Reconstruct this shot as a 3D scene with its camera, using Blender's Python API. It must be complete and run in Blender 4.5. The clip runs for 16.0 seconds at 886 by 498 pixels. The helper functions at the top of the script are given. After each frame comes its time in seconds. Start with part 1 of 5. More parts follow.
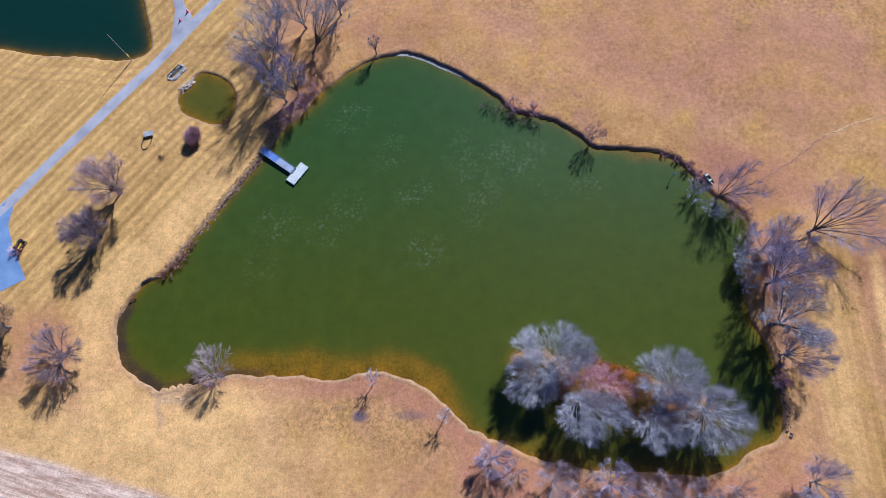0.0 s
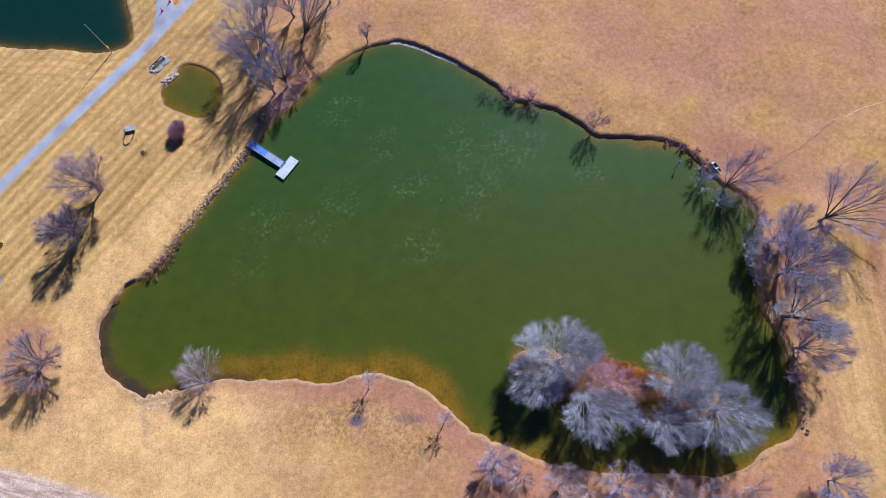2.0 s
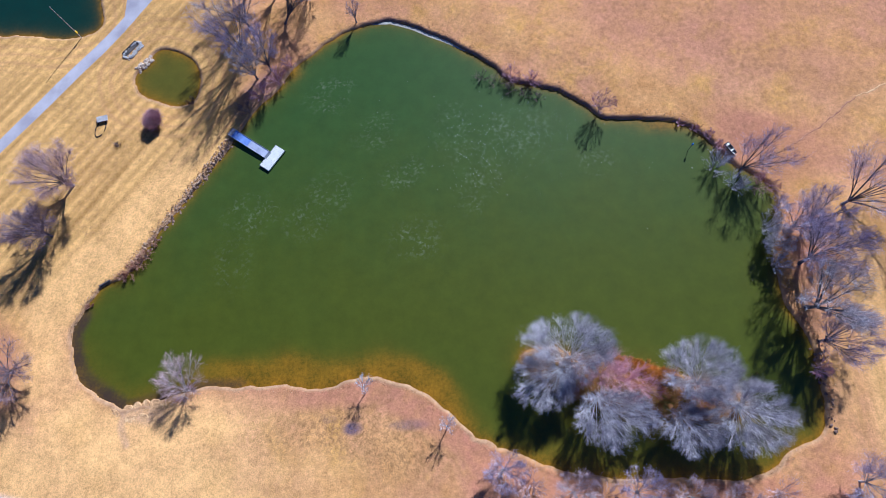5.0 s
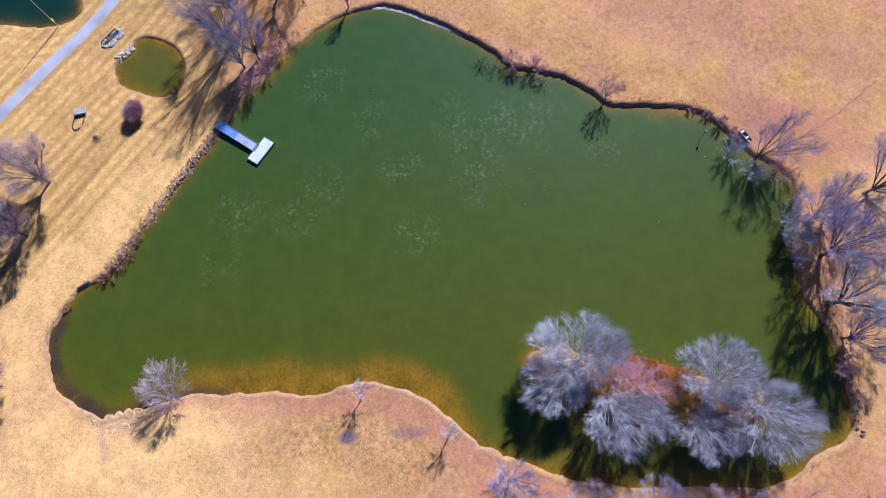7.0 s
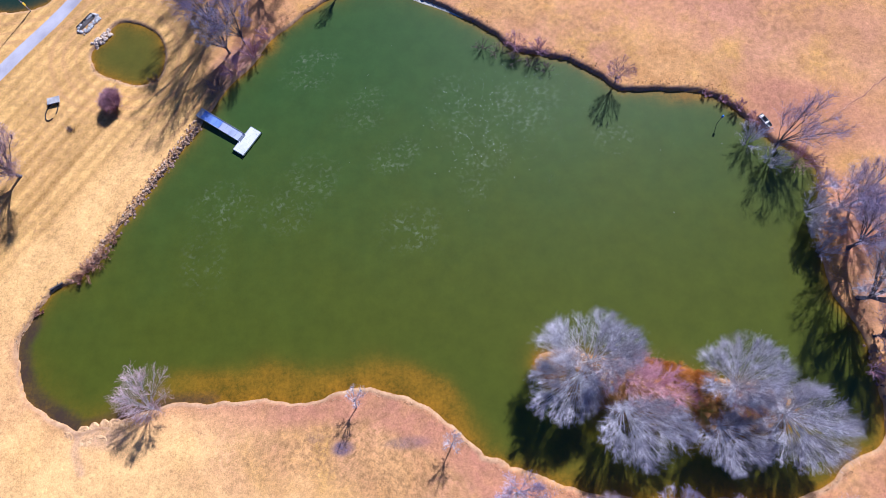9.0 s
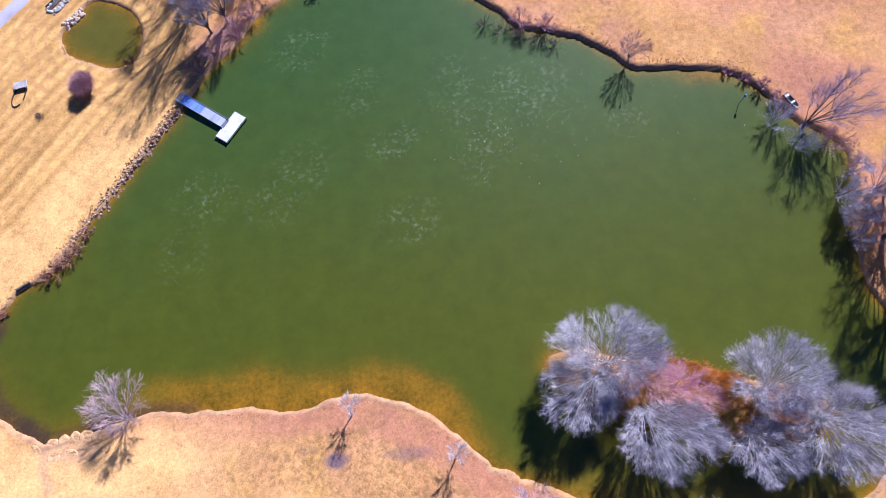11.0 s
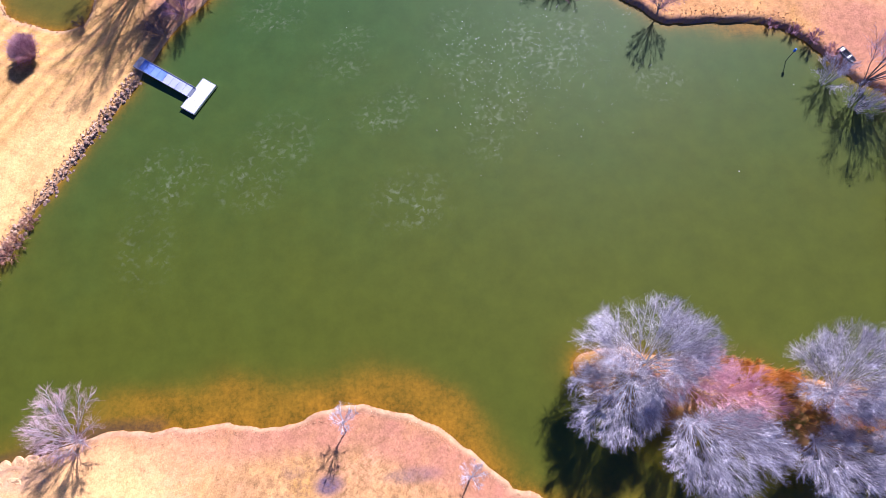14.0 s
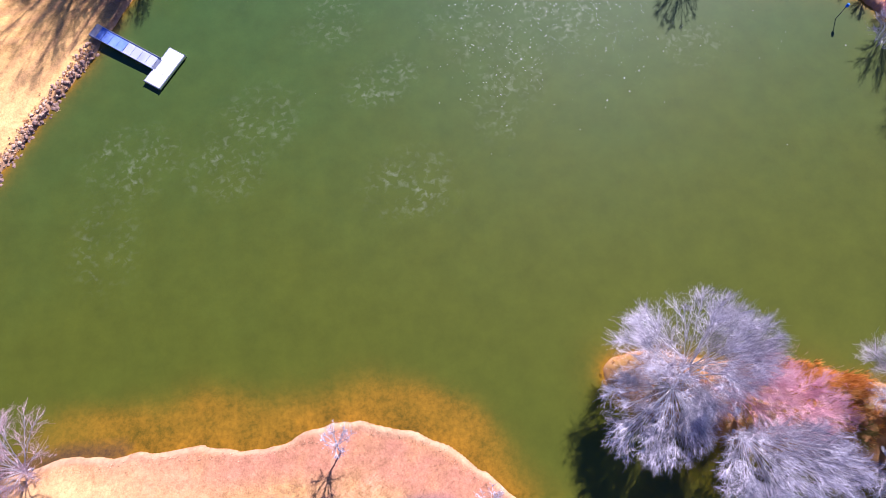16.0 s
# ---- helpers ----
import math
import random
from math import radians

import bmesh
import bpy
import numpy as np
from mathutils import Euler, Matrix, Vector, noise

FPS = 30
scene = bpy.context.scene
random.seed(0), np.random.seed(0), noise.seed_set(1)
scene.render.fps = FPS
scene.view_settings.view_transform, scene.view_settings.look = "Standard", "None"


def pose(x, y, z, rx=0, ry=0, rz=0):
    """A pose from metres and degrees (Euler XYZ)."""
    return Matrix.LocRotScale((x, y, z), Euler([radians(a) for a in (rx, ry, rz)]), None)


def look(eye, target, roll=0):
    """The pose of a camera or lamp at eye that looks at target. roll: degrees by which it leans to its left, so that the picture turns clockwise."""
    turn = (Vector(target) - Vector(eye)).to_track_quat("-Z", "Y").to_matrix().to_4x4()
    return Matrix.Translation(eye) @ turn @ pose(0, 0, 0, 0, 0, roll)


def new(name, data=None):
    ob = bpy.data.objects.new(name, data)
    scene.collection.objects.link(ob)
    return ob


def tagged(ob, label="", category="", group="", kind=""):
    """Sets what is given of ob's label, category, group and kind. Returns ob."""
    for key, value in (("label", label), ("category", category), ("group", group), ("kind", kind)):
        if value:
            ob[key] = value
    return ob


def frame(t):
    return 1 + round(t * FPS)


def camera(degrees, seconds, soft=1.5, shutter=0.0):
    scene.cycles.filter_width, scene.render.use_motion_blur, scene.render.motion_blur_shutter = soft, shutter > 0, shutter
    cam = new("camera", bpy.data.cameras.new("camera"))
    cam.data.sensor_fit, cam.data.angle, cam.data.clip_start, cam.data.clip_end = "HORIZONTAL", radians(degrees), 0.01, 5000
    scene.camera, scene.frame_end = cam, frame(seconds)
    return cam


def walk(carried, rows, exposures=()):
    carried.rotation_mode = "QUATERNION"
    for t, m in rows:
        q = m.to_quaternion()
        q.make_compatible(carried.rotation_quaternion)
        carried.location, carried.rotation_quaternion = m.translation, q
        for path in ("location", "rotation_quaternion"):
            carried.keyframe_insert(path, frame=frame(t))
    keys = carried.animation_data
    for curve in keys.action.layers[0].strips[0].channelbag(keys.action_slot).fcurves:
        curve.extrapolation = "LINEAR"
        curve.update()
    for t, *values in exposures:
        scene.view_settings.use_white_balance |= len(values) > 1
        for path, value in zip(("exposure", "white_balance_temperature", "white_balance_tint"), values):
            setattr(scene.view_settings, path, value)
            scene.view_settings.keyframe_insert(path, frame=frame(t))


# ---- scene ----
cam = camera(80.0, 16.0, soft=0.6)
# seconds, x, y, z, turn about x, y and z in degrees (0, 0, 0 looks straight down)
ROWS = [
    (0.0, 1.173, 1.246, 90.143, 16.807, 2.333, -0.050),
    (0.5, 0.981, 1.273, 89.061, 16.857, 2.237, -0.319),
    (1.0, 0.804, 1.375, 88.055, 16.836, 2.157, -0.579),
    (1.5, 0.642, 1.534, 87.098, 16.766, 2.092, -0.830),
    (2.0, 0.493, 1.736, 86.168, 16.663, 2.038, -1.070),
    (2.5, 0.357, 1.970, 85.245, 16.542, 1.993, -1.300),
    (3.0, 0.231, 2.224, 84.316, 16.414, 1.957, -1.518),
    (3.5, 0.116, 2.490, 83.367, 16.289, 1.926, -1.725),
    (4.0, 0.008, 2.761, 82.389, 16.173, 1.901, -1.921),
    (4.5, -0.094, 3.032, 81.374, 16.071, 1.879, -2.106),
    (5.0, -0.192, 3.299, 80.319, 15.985, 1.859, -2.282),
    (5.5, -0.288, 3.559, 79.219, 15.917, 1.841, -2.448),
    (6.0, -0.383, 3.810, 78.074, 15.865, 1.822, -2.606),
    (6.5, -0.480, 4.054, 76.884, 15.828, 1.804, -2.757),
    (7.0, -0.581, 4.289, 75.651, 15.802, 1.784, -2.903),
    (7.5, -0.687, 4.517, 74.377, 15.785, 1.763, -3.044),
    (8.0, -0.800, 4.740, 73.065, 15.773, 1.739, -3.183),
    (8.5, -0.922, 4.961, 71.719, 15.759, 1.713, -3.320),
    (9.0, -1.054, 5.183, 70.341, 15.741, 1.685, -3.457),
    (9.5, -1.197, 5.408, 68.936, 15.713, 1.653, -3.597),
    (10.0, -1.352, 5.639, 67.506, 15.670, 1.619, -3.739),
    (10.5, -1.521, 5.881, 66.054, 15.610, 1.581, -3.887),
    (11.0, -1.702, 6.135, 64.580, 15.529, 1.541, -4.041),
    (11.5, -1.898, 6.405, 63.085, 15.425, 1.498, -4.203),
    (12.0, -2.106, 6.694, 61.566, 15.298, 1.452, -4.374),
    (12.5, -2.328, 7.003, 60.022, 15.148, 1.404, -4.555),
    (13.0, -2.561, 7.333, 58.446, 14.978, 1.353, -4.747),
    (13.5, -2.804, 7.685, 56.830, 14.792, 1.301, -4.952),
    (14.0, -3.057, 8.059, 55.165, 14.596, 1.246, -5.170),
    (14.5, -3.315, 8.452, 53.438, 14.398, 1.190, -5.400),
    (15.0, -3.576, 8.863, 51.631, 14.211, 1.133, -5.645),
    (15.5, -3.837, 9.288, 49.726, 14.049, 1.076, -5.903),
    (16.0, -4.093, 9.721, 47.700, 13.927, 1.017, -6.174),
]
EXPOSURES = [(0.0, 0.34, 4350, 11), (4.0, 0.52, 4360, 13), (7.0, 0.67, 4410, 16), (9.0, 0.84, 4520, 20), (12.5, 1.08, 4660, 28), (16.0, 1.37, 4820, 35)]
walk(cam, [(t, pose(*p)) for t, *p in ROWS], EXPOSURES)

# ---- world and sun ----
SUN_TURN, SUN_HIGH = radians(64.0), radians(35.0)
SUN_WAY = Vector((math.cos(SUN_TURN) * math.cos(SUN_HIGH), math.sin(SUN_TURN) * math.cos(SUN_HIGH), math.sin(SUN_HIGH)))
world = bpy.data.worlds.new("daylight")
scene.world = world
world.use_nodes = True
sky = world.node_tree.nodes.new("ShaderNodeTexSky")
sky.sky_type, sky.sun_disc, sky.ozone_density = "NISHITA", False, 8.0
sky.altitude = 7000.0
sky.sun_elevation, sky.sun_rotation = SUN_HIGH, radians(90) - SUN_TURN
back = world.node_tree.nodes["Background"]
back.inputs["Strength"].default_value = 0.050
world.node_tree.links.new(sky.outputs["Color"], back.inputs["Color"])
sun_data = bpy.data.lights.new("sun", "SUN")
sun_data.energy, sun_data.angle, sun_data.color = 5.0, radians(0.8), (1.0, 0.83, 0.58)
sun = new("sun", sun_data)
sun.matrix_world = look(SUN_WAY * 300, (0, 0, 0))

# ---- plan of the waters ----
POND_NORTH = [(-36.5, 47.7), (-33.6, 52.5), (-29.5, 56.7), (-27.5, 60.2), (-24.3, 63.2), (-19.9, 66.5), (-16.0, 68.6), (-9.7, 69.6),
              (-5.2, 67.9), (-0.6, 65.5), (3.8, 62.4), (8.1, 59.3), (10.7, 56.3), (15.5, 54.7), (19.2, 53.4), (22.8, 50.8),
              (25.7, 48.1), (30.9, 47.5), (36.0, 47.0), (39.9, 45.5), (42.2, 43.2), (44.4, 40.6)]
POND_EAST = [(46.2, 38.1), (49.7, 35.8), (51.4, 33.1), (50.8, 27.9), (49.2, 21.9), (48.9, 16.0), (50.6, 12.2), (51.7, 8.6),
             (51.8, 4.1), (51.5, -0.2), (50.1, -3.2), (45.8, -5.3), (42.0, -7.8), (37.5, -8.8)]
POND_SOUTH = [(32.4, -8.5), (26.3, -8.2), (20.2, -8.0), (13.2, -6.6), (8.0, -4.5), (4.0, -2.8), (1.7, -1.7), (-1.0, 0.8),
              (-3.8, 3.3), (-7.1, 5.3), (-10.4, 6.5), (-13.3, 7.1), (-16.1, 6.9), (-19.0, 6.1), (-21.4, 5.7), (-25.2, 6.4),
              (-29.5, 6.5), (-34.4, 6.5), (-38.3, 6.7), (-41.1, 6.0), (-44.4, 5.0), (-47.2, 4.6), (-50.3, 4.1)]
POND_WEST = [(-52.1, 4.8), (-55.5, 6.9), (-57.8, 9.0), (-59.0, 11.9), (-59.8, 15.4), (-58.9, 17.9), (-56.9, 21.4), (-55.4, 22.9),
             (-52.7, 24.2), (-50.2, 26.9), (-49.3, 29.2), (-46.6, 33.0), (-43.9, 36.8), (-41.2, 40.8), (-38.8, 44.2)]
ISLAND = [(9.7, 9.9), (13.8, 10.4), (17.4, 9.3), (23.6, 8.1), (27.1, 6.9), (30.3, 5.9), (36.6, 4.7), (40.5, 2.6), (40.5, -0.1),
          (36.1, -1.1), (29.2, -0.7), (24.6, 0.9), (20.5, 1.6), (16.5, 2.9), (12.4, 4.7), (9.8, 7.1)]
SMALL_POND = [(-55.3, 59.9), (-55.2, 61.5), (-53.0, 63.6), (-52.7, 65.3), (-50.8, 66.4), (-47.4, 65.2), (-44.6, 62.9), (-43.5, 59.6),
              (-43.9, 56.5), (-45.3, 54.9), (-47.8, 54.7), (-51.4, 56.0), (-53.9, 57.4)]
FAR_POND = [(-118.0, 78.0), (-95.6, 73.8), (-89.1, 72.2), (-82.8, 71.3), (-76.8, 71.1), (-71.8, 70.1), (-67.6, 70.0), (-64.2, 71.1),
            (-63.0, 73.3), (-64.0, 77.1), (-65.5, 81.4), (-67.1, 86.0), (-71.0, 96.0), (-85.0, 104.0), (-108.0, 100.0), (-121.0, 90.0)]


def rounded(points, steps=6, rough=0.0, seed=0):
    """A closed line through the plan's corners, bent smoothly, with a little raggedness."""
    p = np.array(points, float)
    a, b, c, d = np.roll(p, 1, 0), p, np.roll(p, -1, 0), np.roll(p, -2, 0)
    out = []
    for s in np.arange(steps) / steps:
        out.append(0.5 * (2 * b + (c - a) * s + (2 * a - 5 * b + 4 * c - d) * s**2 + (3 * b - a - 3 * c + d) * s**3))
    line = np.stack(out, 1).reshape(-1, 2)
    if rough:
        for k, (x, y) in enumerate(line):
            v = noise.noise_vector((x * 0.55 + seed, y * 0.55, 3.0)) + 0.5 * noise.noise_vector((x * 1.7 + seed, y * 1.7, 9.0))
            line[k] += rough * np.array((v.x, v.y))
    return line


def away(x, y, line):
    """Metres from each place to a closed line: minus inside it."""
    best = np.full(x.shape, 1e9)
    inside = np.zeros(x.shape, bool)
    for (ax, ay), (bx, by) in zip(line, np.roll(line, -1, 0)):
        ex, ey = bx - ax, by - ay
        s = np.clip(((x - ax) * ex + (y - ay) * ey) / (ex * ex + ey * ey + 1e-9), 0, 1)
        best = np.minimum(best, (x - ax - s * ex) ** 2 + (y - ay - s * ey) ** 2)
        inside ^= ((ay > y) != (by > y)) & (x < ex * (y - ay) / (by - ay + 1e-12) + ax)
    return np.where(inside, -1, 1) * np.sqrt(best)


pond_line = rounded(POND_NORTH + POND_EAST + POND_SOUTH + POND_WEST, 5, 0.35, 1)
island_line = rounded(ISLAND, 5, 0.4, 5)
small_line = rounded(SMALL_POND, 5, 0.15, 7)
far_line = rounded(FAR_POND, 5, 0.25, 8)


def hills(x, y):
    """Gentle swell of the land."""
    return 0.25 * np.sin(x * 0.045 + 1.0) * np.cos(y * 0.038) + 0.10 * np.sin(x * 0.21 + y * 0.17) * np.cos(y * 0.13 - x * 0.05)


def ramp(v, lo, hi):
    s = np.clip((v - lo) / (hi - lo), 0, 1)
    return s * s * (3 - 2 * s)


def land(x, y):
    """Height of the ground and bed, and metres from the nearest water's edge (minus in the water)."""
    x, y = np.asarray(x, float), np.asarray(y, float)
    pond = np.maximum(away(x, y, pond_line), -away(x, y, island_line))
    small, far = away(x, y, small_line), away(x, y, far_line)
    edge = np.minimum(np.minimum(pond, small), far)
    # banks: high and cut in the north and east, low in the south
    high = 0.30 + 0.30 * ramp(y, 25, 50) * ramp(x, -30, -5) + 0.10 * ramp(x, 35, 48)
    rise = high * ramp(edge, -0.12, 0.34) + 0.40 * ramp(edge, 0.5, 9.0) + hills(x, y) * ramp(edge, 2, 25)
    # bed: a broad shelf off the south shore and behind the island, steep elsewhere
    wet = np.maximum(-edge, 0)
    south = ramp(-(y + np.maximum(x + 6, 0)), -17, -10) * ramp(-x, -7, 3) * (0.45 + 0.55 * ramp(x, -48, -32))
    lagoon = ramp(-y, -5, 1) * ramp(x, 2, 12)
    nook = np.exp(-(((x - 35.5) / 4.5) ** 2) - ((y - 46.0) / 1.8) ** 2) + 0.8 * np.exp(-(((x + 27.0) / 2.2) ** 2) - ((y - 59.6) / 2.2) ** 2)
    shelf = np.clip(south + 0.6 * lagoon + nook, 0, 1)
    steep = 5.0 * (1 - np.exp(-wet / 2.6))
    level = 0.30 * ramp(wet, 0, 2.0) + (4.5 - 2.9 * lagoon) * ramp(wet + 1.2 * np.sin(x * 0.31) * np.sin(y * 0.4 + x * 0.13), 2.2, 8.5)
    bed = -0.06 - (steep + (level - steep) * shelf)
    return np.where(edge > -0.15, rise - 0.06, bed), edge


def height(x, y):
    return float(land(np.array([x]), np.array([y]))[0][0])

# ---- materials ----
def material(name, colours, rough=0.8, metal=0.0, scale=1.0, bump=0.3, fine=18.0, island=0.0, spec=0.3):
    """A surface of two or three colours, mixed by noise at two scales, with fine relief. island: how far single pieces differ."""
    m = bpy.data.materials.new(name)
    m.use_nodes = True
    t, link = m.node_tree, m.node_tree.links.new
    s = t.nodes["Principled BSDF"]
    s.inputs["Roughness"].default_value, s.inputs["Metallic"].default_value = rough, metal
    s.inputs["Specular IOR Level"].default_value = spec
    place = t.nodes.new("ShaderNodeNewGeometry")
    wide, tight = t.nodes.new("ShaderNodeTexNoise"), t.nodes.new("ShaderNodeTexNoise")
    wide.inputs["Scale"].default_value, wide.inputs["Detail"].default_value = scale, 6
    tight.inputs["Scale"].default_value, tight.inputs["Detail"].default_value = scale * fine, 3
    for n in (wide, tight):
        link(place.outputs["Position"], n.inputs["Vector"])
    mix = t.nodes.new("ShaderNodeMath")
    mix.operation = "MULTIPLY_ADD"
    link(tight.outputs["Fac"], mix.inputs[0])
    mix.inputs[1].default_value = 0.45
    low = t.nodes.new("ShaderNodeMath")
    low.operation = "MULTIPLY_ADD"
    link(wide.outputs["Fac"], low.inputs[0])
    low.inputs[1].default_value, low.inputs[2].default_value = 1.3, -0.375
    link(low.outputs[0], mix.inputs[2])
    last = mix.outputs[0]
    if island:
        per = t.nodes.new("ShaderNodeMath")
        per.operation = "MULTIPLY_ADD"
        link(place.outputs["Random Per Island"], per.inputs[0])
        per.inputs[1].default_value = island
        link(last, per.inputs[2])
        off = t.nodes.new("ShaderNodeMath")
        off.operation = "SUBTRACT"
        link(per.outputs[0], off.inputs[0])
        off.inputs[1].default_value = island / 2
        last = off.outputs[0]
    band = t.nodes.new("ShaderNodeValToRGB")
    e = band.color_ramp.elements
    for k, c in enumerate(colours):
        at = 0.22 + 0.56 * k / max(1, len(colours) - 1)
        spot = e[k] if k < 2 else e.new(at)
        spot.position, spot.color = at, (*c, 1)
    link(last, band.inputs["Fac"])
    link(band.outputs["Color"], s.inputs["Base Color"])
    if bump:
        b = t.nodes.new("ShaderNodeBump")
        b.inputs["Strength"].default_value, b.inputs["Distance"].default_value = bump, 0.05
        link(tight.outputs["Fac"], b.inputs["Height"])
        link(b.outputs["Normal"], s.inputs["Normal"])
    return m


DARK_BARK = material("dark_grey_bark", [(0.045, 0.04, 0.05), (0.10, 0.09, 0.10), (0.20, 0.18, 0.19)], 0.9, scale=2.5)
BARK = material("grey_bark", [(0.10, 0.085, 0.085), (0.22, 0.19, 0.19), (0.34, 0.31, 0.31)], 0.9, scale=2.5)
SILVER_BARK = material("silver_grey_bark", [(0.24, 0.23, 0.25), (0.38, 0.37, 0.39), (0.52, 0.5, 0.53)], 0.9, scale=2.5)
PALE_BARK = material("pale_bark", [(0.5, 0.48, 0.5), (0.68, 0.66, 0.67), (0.8, 0.78, 0.79)], 0.85, scale=2.0)
TWIG_GREY = material("silver_grey_twig", [(0.15, 0.14, 0.19), (0.44, 0.42, 0.50), (0.80, 0.76, 0.82)], 0.85, scale=0.6, bump=0, island=0.8)
TWIG_LILAC = material("lilac_brown_twig", [(0.15, 0.12, 0.22), (0.36, 0.30, 0.46), (0.62, 0.54, 0.68)], 0.85, scale=0.6, bump=0, island=0.7)
TWIG_PINK = material("pink_brown_twig", [(0.56, 0.30, 0.35), (0.78, 0.49, 0.54), (0.88, 0.67, 0.71)], 0.85, scale=0.6, bump=0, island=0.5)
TWIG_PURPLE = material("purple_brown_twig", [(0.26, 0.13, 0.18), (0.46, 0.26, 0.31), (0.62, 0.40, 0.44)], 0.85, scale=0.6, bump=0, island=0.6)
TWIG_ROSE = material("rose_grey_twig", [(0.28, 0.18, 0.21), (0.50, 0.34, 0.37), (0.70, 0.54, 0.56)], 0.85, scale=0.6, bump=0, island=0.7)
TWIG_PALE = material("pale_lilac_twig", [(0.28, 0.23, 0.34), (0.50, 0.43, 0.55), (0.72, 0.64, 0.74)], 0.85, scale=0.6, bump=0, island=0.7)
TWIG_LAWN = material("mauve_brown_twig", [(0.26, 0.18, 0.21), (0.46, 0.34, 0.38), (0.66, 0.53, 0.56)], 0.85, scale=0.6, bump=0, island=0.7)
TWIG_PLUM = material("plum_brown_twig", [(0.13, 0.09, 0.12), (0.27, 0.19, 0.24), (0.46, 0.36, 0.42)], 0.85, scale=0.6, bump=0, island=0.7)
TWIG_RUST = material("rusty_brown_twig", [(0.20, 0.09, 0.06), (0.38, 0.19, 0.13), (0.54, 0.32, 0.22)], 0.85, scale=0.6, bump=0, island=0.7)
TWIG_DARK = material("dark_brown_twig", [(0.10, 0.07, 0.07), (0.19, 0.13, 0.12), (0.28, 0.21, 0.19)], 0.9, scale=0.6, bump=0, island=0.5)
REED = material("dry_reed", [(0.46, 0.21, 0.03), (0.76, 0.40, 0.06), (0.88, 0.58, 0.2)], 0.85, scale=0.7, bump=0, island=0.6)
TUFT = material("dry_tuft_grass", [(0.28, 0.17, 0.09), (0.50, 0.33, 0.18), (0.68, 0.5, 0.31)], 0.85, scale=0.7, bump=0, island=0.6)
MOSS_LEAF = material("olive_leaf", [(0.10, 0.10, 0.02), (0.22, 0.2, 0.03), (0.34, 0.27, 0.05)], 0.7, scale=1.5, bump=0, island=0.5)
STONE = material("pale_limestone", [(0.22, 0.22, 0.25), (0.38, 0.37, 0.39), (0.55, 0.53, 0.53)], 0.85, scale=1.2, island=0.5)
TAN_STONE = material("tan_sandstone", [(0.26, 0.19, 0.14), (0.46, 0.35, 0.27), (0.62, 0.50, 0.40)], 0.85, scale=1.2, island=0.5)
DARK_STONE = material("weathered_stone", [(0.06, 0.04, 0.035), (0.15, 0.095, 0.075), (0.30, 0.20, 0.15)], 0.9, scale=1.2, island=0.3)
ASPHALT = material("worn_pale_asphalt", [(0.34, 0.32, 0.38), (0.43, 0.41, 0.47), (0.50, 0.48, 0.54)], 0.85, scale=0.35, fine=30)
CONCRETE = material("blue_grey_gravel", [(0.17, 0.25, 0.46), (0.22, 0.31, 0.54), (0.28, 0.37, 0.6)], 0.85, scale=0.4, fine=30)
DECK_WHITE = material("white_deck_board", [(0.58, 0.60, 0.61), (0.68, 0.69, 0.69), (0.76, 0.76, 0.75)], 0.5, scale=0.8, bump=0.1)
# one gangway panel twice: tree shade and sky sheen painted in as blue, then lit
DECK_SHADED = material("shaded_gangway_panel", [(0.11, 0.17, 0.52), (0.17, 0.26, 0.66), (0.25, 0.35, 0.72)], 0.4, scale=0.8, bump=0.1)
DECK_LIT = material("lit_gangway_panel", [(0.30, 0.33, 0.48), (0.38, 0.41, 0.57), (0.46, 0.49, 0.64)], 0.45, scale=0.8, bump=0.1)
ALUMINIUM = material("brushed_aluminium", [(0.62, 0.64, 0.67), (0.72, 0.74, 0.77), (0.8, 0.82, 0.84)], 0.35, 0.9, scale=2.0, bump=0.05)
FLOAT_BLACK = material("black_float_plastic", [(0.02, 0.02, 0.022), (0.035, 0.035, 0.04), (0.05, 0.05, 0.055)], 0.5, bump=0.1)
POLE_WOOD = material("weathered_pole_wood", [(0.30, 0.27, 0.24), (0.42, 0.39, 0.36), (0.5, 0.47, 0.44)], 0.85, scale=2.0)
YELLOW = material("yellow_paint", [(0.65, 0.40, 0.01), (0.78, 0.52, 0.02), (0.85, 0.6, 0.04)], 0.45, scale=2.0, bump=0.05)
BLACK = material("black_rubber", [(0.015, 0.015, 0.016), (0.03, 0.03, 0.032), (0.05, 0.05, 0.05)], 0.75, scale=3.0)
CONE_RED = material("fluorescent_red_plastic", [(0.75, 0.02, 0.10), (0.85, 0.03, 0.14), (0.9, 0.05, 0.18)], 0.5, scale=2.0, bump=0)
WHITE = material("white_painted_board", [(0.68, 0.68, 0.68), (0.78, 0.78, 0.78), (0.85, 0.85, 0.84)], 0.6, scale=2.0, bump=0.1)
BLUE = material("blue_plastic", [(0.02, 0.12, 0.55), (0.03, 0.18, 0.68), (0.05, 0.24, 0.75)], 0.4, scale=2.0, bump=0)
GREY_STEEL = material("galvanised_steel", [(0.10, 0.105, 0.115), (0.15, 0.155, 0.17), (0.22, 0.23, 0.24)], 0.5, 0.6, scale=3.0, bump=0.05)
CLOD = material("tan_dry_sod", [(0.17, 0.10, 0.065), (0.34, 0.21, 0.13), (0.54, 0.38, 0.25)], 0.95, scale=1.5, island=0.6)
PALE_SOD = material("pale_dry_turf", [(0.38, 0.22, 0.10), (0.62, 0.38, 0.18), (0.74, 0.50, 0.26)], 0.95, scale=1.4, fine=6)
